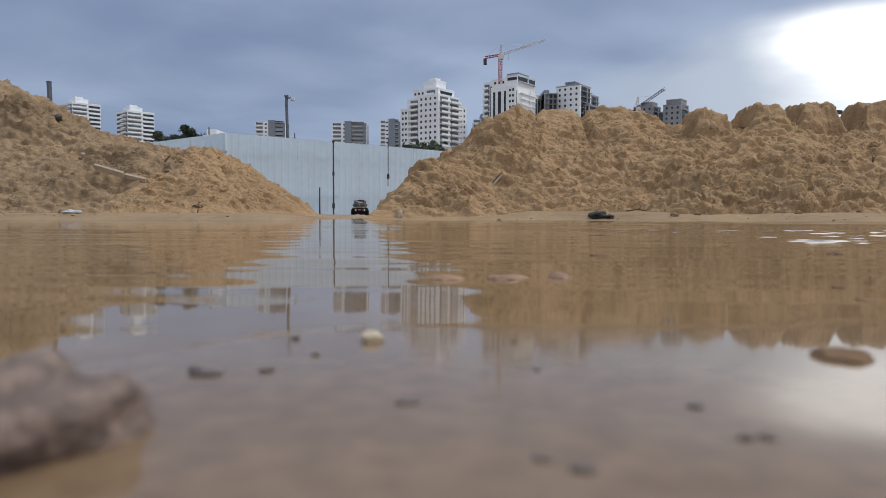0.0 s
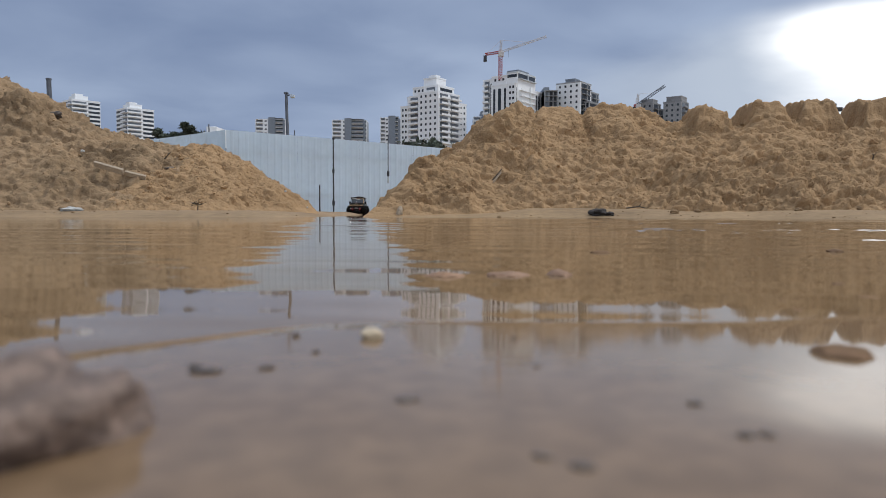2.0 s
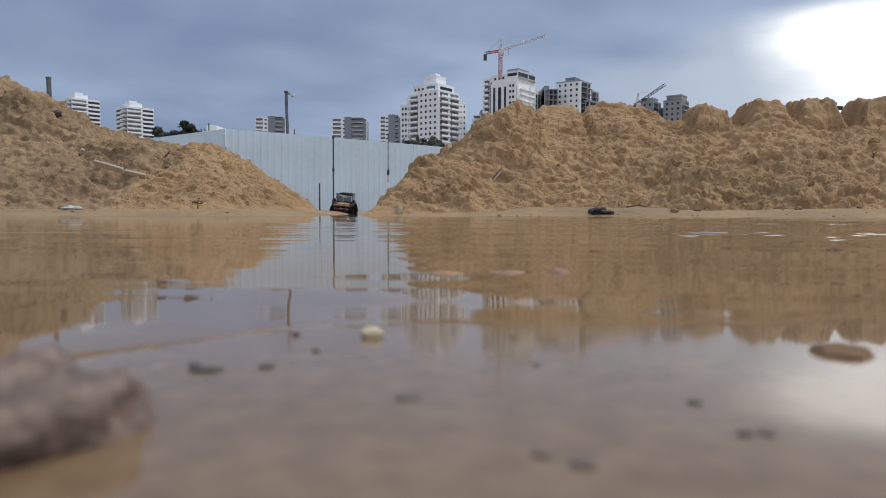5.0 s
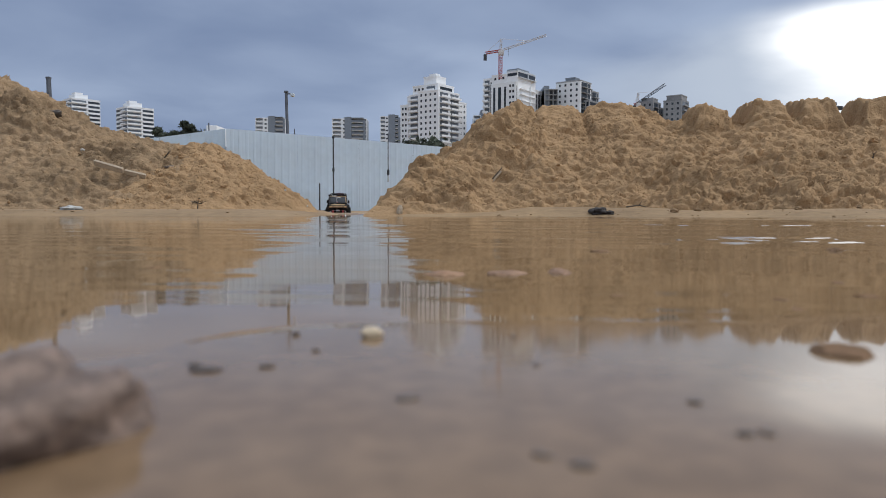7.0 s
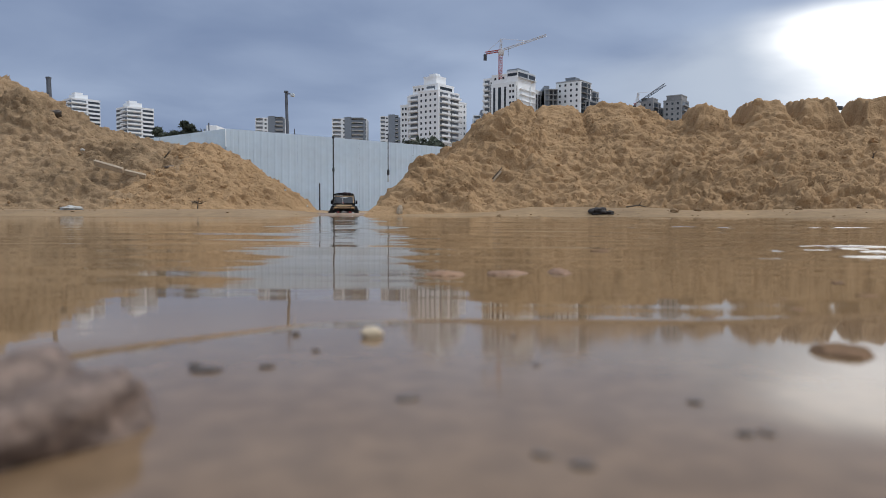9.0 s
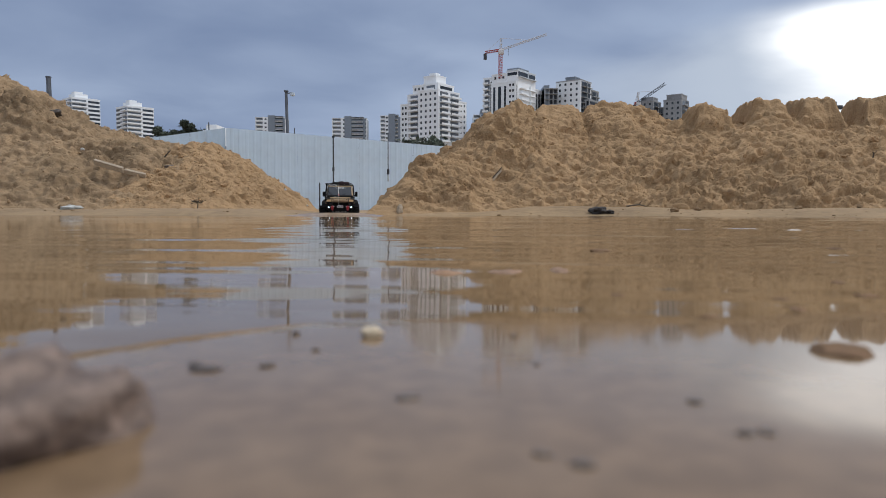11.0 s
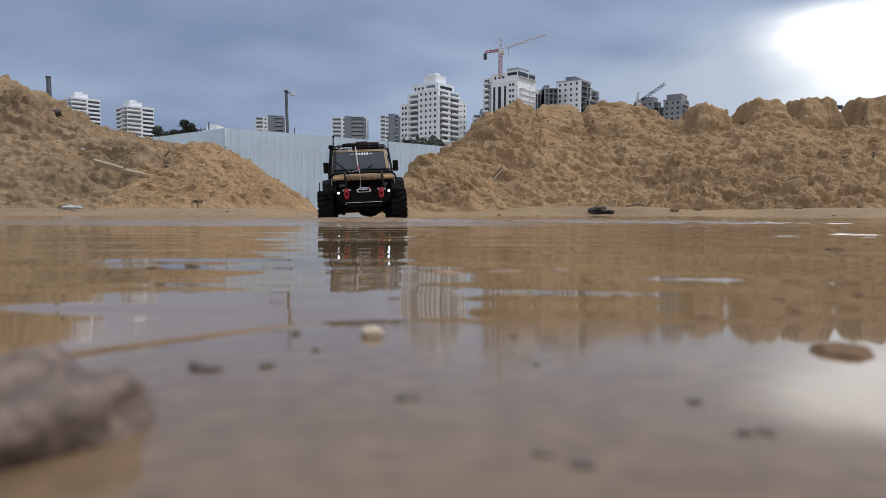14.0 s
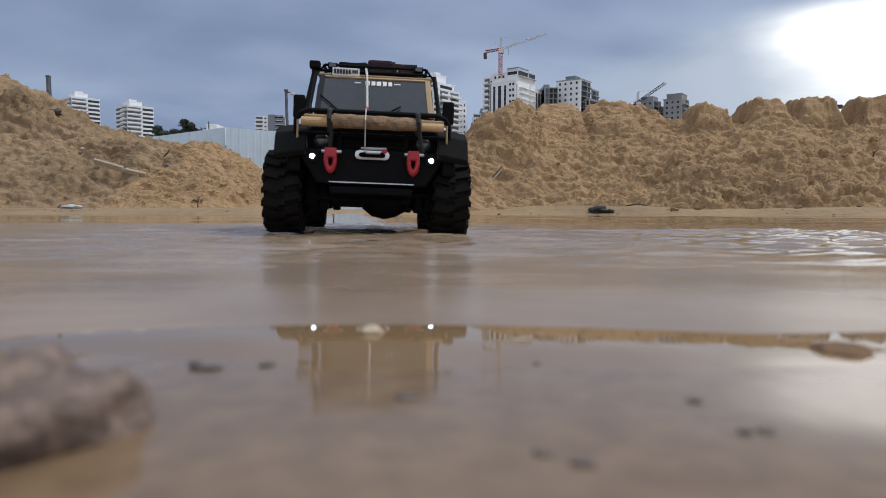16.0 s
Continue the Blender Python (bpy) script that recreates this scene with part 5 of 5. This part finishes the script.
    for sx in (-1, 1):
        for y in (AXLE_F, AXLE_R):
            w = new("wheel")
            w.parent = car
            w.location = (sx * TRACK - (0.0045 if y == AXLE_F else 0.0), y, R_TYRE)
            if first is None:
                first = (part("tyre", tyre_mesh(), RUBBER, w, "knobbly black tyre"), part("rim", rim_mesh(), BLACK, w, "black bead-lock rim"))
            else:
                for o in first:
                    again(o, Matrix.Identity(4), w)
            WHEELS.append(w)
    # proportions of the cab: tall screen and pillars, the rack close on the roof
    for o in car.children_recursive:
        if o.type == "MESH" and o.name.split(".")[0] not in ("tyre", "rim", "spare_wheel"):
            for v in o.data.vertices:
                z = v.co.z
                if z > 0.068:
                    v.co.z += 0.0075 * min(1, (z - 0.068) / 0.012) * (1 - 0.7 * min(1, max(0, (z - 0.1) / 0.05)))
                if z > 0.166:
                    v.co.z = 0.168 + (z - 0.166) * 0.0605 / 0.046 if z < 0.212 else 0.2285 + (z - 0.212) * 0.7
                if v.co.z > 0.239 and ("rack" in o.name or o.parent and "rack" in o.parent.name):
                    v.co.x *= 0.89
    return car


WHEELS = []
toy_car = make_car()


# ---------------------------------------------------------------- stones, shells and litter
def stone(name, x, y, z, w, d, h, mat, label, seed, rough=0.25, cat="stone", group="stones in the puddle"):
    if y < 1:
        x, y, w, d, h = 1.09 * x, 1.09 * y, 1.09 * w, 1.09 * d, 1.09 * h
    bm = bmesh.new()
    bmesh.ops.create_icosphere(bm, subdivisions=4, radius=1.0)
    off = Vector((seed * 3.7, seed * 1.3, seed * 0.7))
    for v in bm.verts:
        n = v.co.copy()
        k = 1 + rough * noise.noise(n * 1.3 + off) + rough * 0.5 * noise.noise(n * 3.1 + off) + rough * 0.25 * noise.noise(n * 7 + off)
        v.co = Vector((n.x * k * w / 2, n.y * k * d / 2, n.z * k * h / 2))
    ob = part(name, bm, mat, None, smooth=True)
    ob.location = (x, y, z + (0.010 * max(0, 0.2 - y)))
    if y > 4:
        ob.location.z = float(ground_z(np.array([x]), np.array([y]))[0]) + 0.25 * h
    ob.rotation_euler = (0, 0, seed * 1.1)
    return tagged(ob, label, cat, group)



stone("rock", -0.0515, 0.0845, 0.0, 0.038, 0.019, 0.0182, PEBBLE, "crusted grey-brown rock lying in shallow water", 4, 0.42)
stone("stone", -0.064, 0.080, 0.001, 0.010, 0.008, 0.005, DARK_STONE, "small dark stone beside the rock", 5, 0.3)
stone("shell", -0.0163, 0.160, 0.0010, 0.0056, 0.005, 0.0030, SHELL, "small pale yellow shell fragment", 7, 0.25, "shell")
for x, y, w, h, s in ((-0.0345, 0.162, 0.0022, 0.003, 1), (-0.0262, 0.142, 0.0018, 0.002, 2), (-0.0425, 0.124, 0.0055, 0.0018, 3),
                      (-0.0325, 0.127, 0.0035, 0.0013, 4), (-0.0052, 0.104, 0.0036, 0.0014, 6), (0.0375, 0.102, 0.0022, 0.0016, 8),
                      (0.0385, 0.087, 0.0022, 0.0014, 9), (0.0415, 0.0875, 0.0026, 0.0012, 10), (0.0115, 0.079, 0.0022, 0.0014, 11),
                      (0.0175, 0.128, 0.0015, 0.0010, 12), (-0.046, 0.128, 0.003, 0.0012, 13), (0.0155, 0.0755, 0.003, 0.0016, 14), (0.0165, 0.16, 0.002, 0.0012, 15)):
    stone("pebble", x, y, 0.0004, w, w * 0.8, h * 0.4, DARK_STONE, "tiny dark pebble in shallow water", s, 0.25)
stone("stone", 0.0818, 0.1415, 0.0002, 0.0125, 0.010, 0.004, PINK_STONE, "low brown stone just breaking the water", 16, 0.2)
for x, y, w, h, s in ((0.001, 0.325, 0.019, 0.010, 17), (0.031, 0.33, 0.026, 0.009, 18), (0.056, 0.335, 0.016, 0.012, 19)):
    stone("stone", x, y, -0.0013, w, w * 0.6, h * 0.55, SUNKEN, "reddish-brown stone half sunk in the puddle", s, 0.35)
for x, y, w, s in ((0.118, 0.52, 0.016, 20), (0.31, 0.55, 0.02, 21), (0.062, 0.245, 0.006, 22), (0.075, 0.195, 0.006, 23), (0.108, 0.21, 0.007, 24),
                   (0.115, 0.235, 0.006, 25), (0.104, 0.17, 0.006, 26), (0.165, 0.29, 0.009, 27), (0.15, 0.245, 0.008, 28), (-0.15, 0.36, 0.008, 29)):
    stone("stone", x, y, -0.0004, w, w * 0.6, w * 0.22, PINK_STONE, "small wet brown stone breaking the surface", s, 0.3)

# along the far shore
stone("clod", 1.13, 5.05, 0.045, 0.12, 0.09, 0.055, DEBRIS, "dark lump of wet debris on the beach", 31, 0.75, "debris", "litter on the beach")
stone("clod", 1.20, 5.02, 0.035, 0.10, 0.05, 0.03, DEBRIS, "flat dark scrap of wet debris", 33, 0.7, "debris", "litter on the beach")
for x, y, w, s in ((1.66, 5.0, 0.06, 34), (0.40, 4.95, 0.035, 35), (0.62, 4.95, 0.03, 36), (0.69, 4.98, 0.03, 37), (-2.8, 5.12, 0.06, 38), (1.9, 5.2, 0.05, 39), (2.6, 5.1, 0.05, 40), (-0.4, 5.0, 0.03, 41), (3.1, 5.2, 0.05, 42)):
    stone("clod", x, y, 0.035, w, w * 0.8, w * 0.6, DARK_STREAK, "small clod of damp sand on the beach", s, 0.4, "clod", "litter on the beach")
stone("rag", -2.70, 5.05, 0.07, 0.15, 0.10, 0.035, RAG, "crumpled white plastic sheet on the beach", 43, 0.7, "litter", "litter on the beach")
stone("stone", -0.32, 5.12, 0.09, 0.045, 0.045, 0.09, TIMBER, "upright pale piece of broken block", 44, 0.3, "stone", "litter on the beach")

for x, y, z, w, s in ((-1.33, 5.88, 0.21, 0.022, 45), (-2.95, 5.72, 0.53, 0.03, 46), (-1.12, 5.75, 0.075, 0.018, 47)):
    stone("chip", x, y, z, w, w * 0.8, w * 0.7, RAG, "small white plaster chip on the sand", s, 0.35, "rubble", "plaster chips").location.z = z

seedling = new("seedling")
seedling.location = (-1.78, 5.05, float(ground_z(np.array([-1.78]), np.array([5.05]))[0]))
part("stem", rodded((0, 0, 0), (0.004, 0, 0.045), 0.005, 0.003, seg=6), TRUNK, seedling)
bm = bmesh.new()
for k in range(60):
    r1 = random.Random(k)
    p = Vector((r1.gauss(0, 0.022), r1.gauss(0, 0.02), 0.05 + r1.gauss(0, 0.007)))
    s = 0.012
    vs = [bm.verts.new(p + Vector((r1.uniform(-s, s), r1.uniform(-s, s), r1.uniform(-s, s) * 0.5))) for _ in range(4)]
    bm.faces.new(vs)
part("leaves", bm, TRUNK, seedling, "brown dry leaves")
tagged(seedling, "small dry brown seedling on the beach", "plant")


def plank(x, y, z, length, rz, ry, label, w=0.05):
    bm = boxed(-length / 2, length / 2, -0.012, 0.012, -w / 2, w / 2, bevel=0.004)
    ob = part("plank", bm, TIMBER)
    ob.matrix_world = pose(x, y, z, 35, ry, rz)
    return tagged(ob, label, "plank", "timber on the heap")


plank(-2.745, 5.74, 0.395, 0.27, -10, 15, "weathered wooden board half buried in sand")
plank(-2.535, 5.75, 0.335, 0.17, 5, 13, "short weathered board half buried in sand", 0.04)
plank(0.42, 5.75, 0.30, 0.18, 10, -50, "thin stick lying on the sand slope", 0.012)

stone("branch", -3.64, 6.55, 0.93, 0.24, 0.08, 0.07, DARK_STONE, "dark broken root sticking out of the sand", 51, 0.5, "branch", "timber on the heap").location.z = 0.93
stone("branch", -2.30, 5.9, 0.42, 0.12, 0.03, 0.03, DARK_STONE, "dark twig half buried in sand", 52, 0.5, "branch", "timber on the heap").location.z = 0.40


def twig(x, y, z, dx, dy, dz, r, label):
    bm = bmesh.new()
    a, b = Vector((0, 0, 0)), Vector((dx, dy, dz))
    mid = a.lerp(b, 0.55) + Vector((0.01, 0.0, 0.012))
    rod(bm, a, mid, r, r * 0.8, seg=6)
    rod(bm, mid, b, r * 0.8, r * 0.4, seg=6)
    rod(bm, mid, mid + Vector((0.02, -0.01, 0.03)), r * 0.5, r * 0.3, seg=5)
    ob = part("twig", bm, TRUNK)
    ob.location = (x, y, z)
    return tagged(ob, label, "twig", "twigs on the sand")


twig(0.40, 5.66, 0.30, 0.08, 0.03, 0.09, 0.006, "dry twig sticking out of the sand slope")
twig(3.62, 5.9, 0.47, -0.01, -0.02, 0.07, 0.007, "dark twig standing in the sand slope")
twig(3.18, 5.8, 0.40, 0.05, -0.03, -0.03, 0.007, "dark root lying on the sand slope")
twig(4.1, 5.9, 0.45, 0.01, -0.02, 0.08, 0.006, "thin twig standing in the sand slope")
twig(2.2, 5.7, 0.36, 0.06, -0.02, 0.01, 0.006, "short root lying on the sand slope")
twig(-2.45, 6.05, 0.45, 0.1, -0.02, 0.1, 0.008, "dark root crossing the sand")
twig(-3.95, 6.4, 0.8, 0.1, -0.03, -0.05, 0.008, "dark root half buried in the bank")
twig(1.32, 5.02, 0.07, 0.14, -0.02, 0.0, 0.006, "bent stick lying on the wet beach")

# scattered grit along the shore
rnd = random.Random(77)
verts, faces, n = [], [], 0
for k in range(240):
    gx = rnd.uniform(-4.2, 4.4)
    gy = 4.72 + abs(rnd.gauss(0, 0.22)) + 0.1 * math.sin(gx * 1.3)
    gz = float(ground_z(np.array([gx]), np.array([gy]))[0])
    if gz < 0.004:
        continue
    pts, fs = CLOD_POINTS[k % 7]
    s = rnd.uniform(0.003, 0.008) * (1.8 if rnd.random() < 0.12 else 1)
    verts.append(pts * np.array((s * 1.3, s, s * 0.7)) + np.array((gx, gy, gz + 0.2 * s)))
    faces += [tuple(i + n for i in f) for f in fs]
    n += len(pts)
me = bpy.data.meshes.new("grit")
me.from_pydata(np.concatenate(verts).tolist(), [], faces)
me.materials.append(PACKED_CLOD)
tagged(new("grit", me), "scattered dark grit and crumbs along the shore", "grit", kind="stuff")


# ---------------------------------------------------------------- motion
# seconds, across, ahead, height, pitch (nose down), roll, heading (degrees)
CAR_ROWS = [(0.0, -1.32, 11.0, 0.02, 0, 0, 4), (1.0, -1.28, 10.4, 0.01, 0, 0, 3), (2.0, -1.16, 9.3, -0.01, 0, 0, 0),
            (3.0, -1.08, 8.6, -0.035, 0, 2, -8), (3.5, -1.07, 8.35, -0.03, 2, 5, -12), (4.2, -1.13, 8.1, -0.025, 4, 9, -10),
            (5.2, -1.14, 7.7, -0.04, 5, 4, 2), (6.3, -1.09, 7.3, -0.056, 4, 1, 8), (7.0, -1.066, 7.06, -0.06, 4.5, 0, 8),
            (8.0, -0.942, 6.4, -0.077, 3.5, 0, 8), (9.0, -0.853, 6.0, -0.074, 3, 0, 8), (10.2, -0.766, 5.2, -0.058, 2.5, 0, 8),
            (11.3, -0.635, 4.3, -0.037, 2.5, 0, 8), (12.0, -0.524, 3.63, -0.038, 2, 0, 8), (12.5, -0.45, 3.23, -0.043, 1, -0.5, 8),
            (13.0, -0.361, 2.764, -0.0375, 0, -1, 8), (13.5, -0.282, 2.37, -0.0185, 0, -2, 8), (14.0, -0.226, 2.03, -0.009, 0, -2.9, 8),
            (14.5, -0.174, 1.66, -0.007, 0, -1.5, 7), (15.0, -0.143, 1.359, -0.0054, 0, 0, 5.5), (15.5, -0.116, 1.104, -0.003, 0, 1, 5.5),
            (16.0, -0.0908, 0.862, -0.001, 0, 1.9, 5.5)]
WAVE_ROWS = [(0, 3.6, -0.012), (11.5, 3.4, -0.012), (12.5, 2.75, -0.006), (13.0, 2.35, -0.002), (13.5, 1.95, 0.0), (14.0, 1.45, 0.0), (14.5, 0.92, 0.0),
             (15.0, 0.62, 0.0), (15.3, 0.46, 0.0), (15.6, 0.28, 0.0), (15.8, 0.21, 0.0003), (16.0, 0.125, 0.0006)]


def smooth_path(rows, t):
    """Values between rows by a monotone-friendly cubic."""
    k = max(i for i in range(len(rows) - 1) if rows[i][0] <= t)
    p0, p1, p2, p3 = rows[max(k - 1, 0)], rows[k], rows[k + 1], rows[min(k + 2, len(rows) - 1)]
    s = (t - p1[0]) / (p2[0] - p1[0])
    out = []
    for c in range(1, len(p1)):
        m1 = (p2[c] - p0[c]) / max(p2[0] - p0[0], 1e-6) * (p2[0] - p1[0])
        m2 = (p3[c] - p1[c]) / max(p3[0] - p1[0], 1e-6) * (p2[0] - p1[0])
        out.append((2 * s ** 3 - 3 * s ** 2 + 1) * p1[c] + (s ** 3 - 2 * s ** 2 + s) * m1 + (-2 * s ** 3 + 3 * s ** 2) * p2[c] + (s ** 3 - s ** 2) * m2)
    return out


def motions():
    times = [k / 10 for k in range(161)]
    rows, spin, turned, last = [], [], 0.0, None
    for t in times:
        x, y, z, pitch, roll, head = smooth_path(CAR_ROWS, t)
        if last:
            turned += math.hypot(x - last[0], y - last[1]) / R_TYRE
        last = (x, y)
        rows.append((t, pose(x, y, z, pitch, roll, head)))
        spin.append((t, turned))
    walk(toy_car, rows)
    for w in WHEELS:
        place = w.location.copy()
        walk(w, [(t, Matrix.Translation(place) @ Matrix.Rotation(a, 4, "X")) for t, a in spin])
    walk(water, [(t, pose(0.03 * math.sin(t * 0.6), -0.11 * t, 0)) for t in times[::5]])
    walk(surge, [(t, pose(0, y, z)) for t, y, z in WAVE_ROWS])
    walk(bow_wave, [(t, pose(m.translation.x, m.translation.y, min(0.0, -0.02 + 0.02 * min(1, max(0, t - 5) / 2)) - 0.022 * min(1, max(0, t - 13.2) / 2.8))) for t, m in rows])


motions()
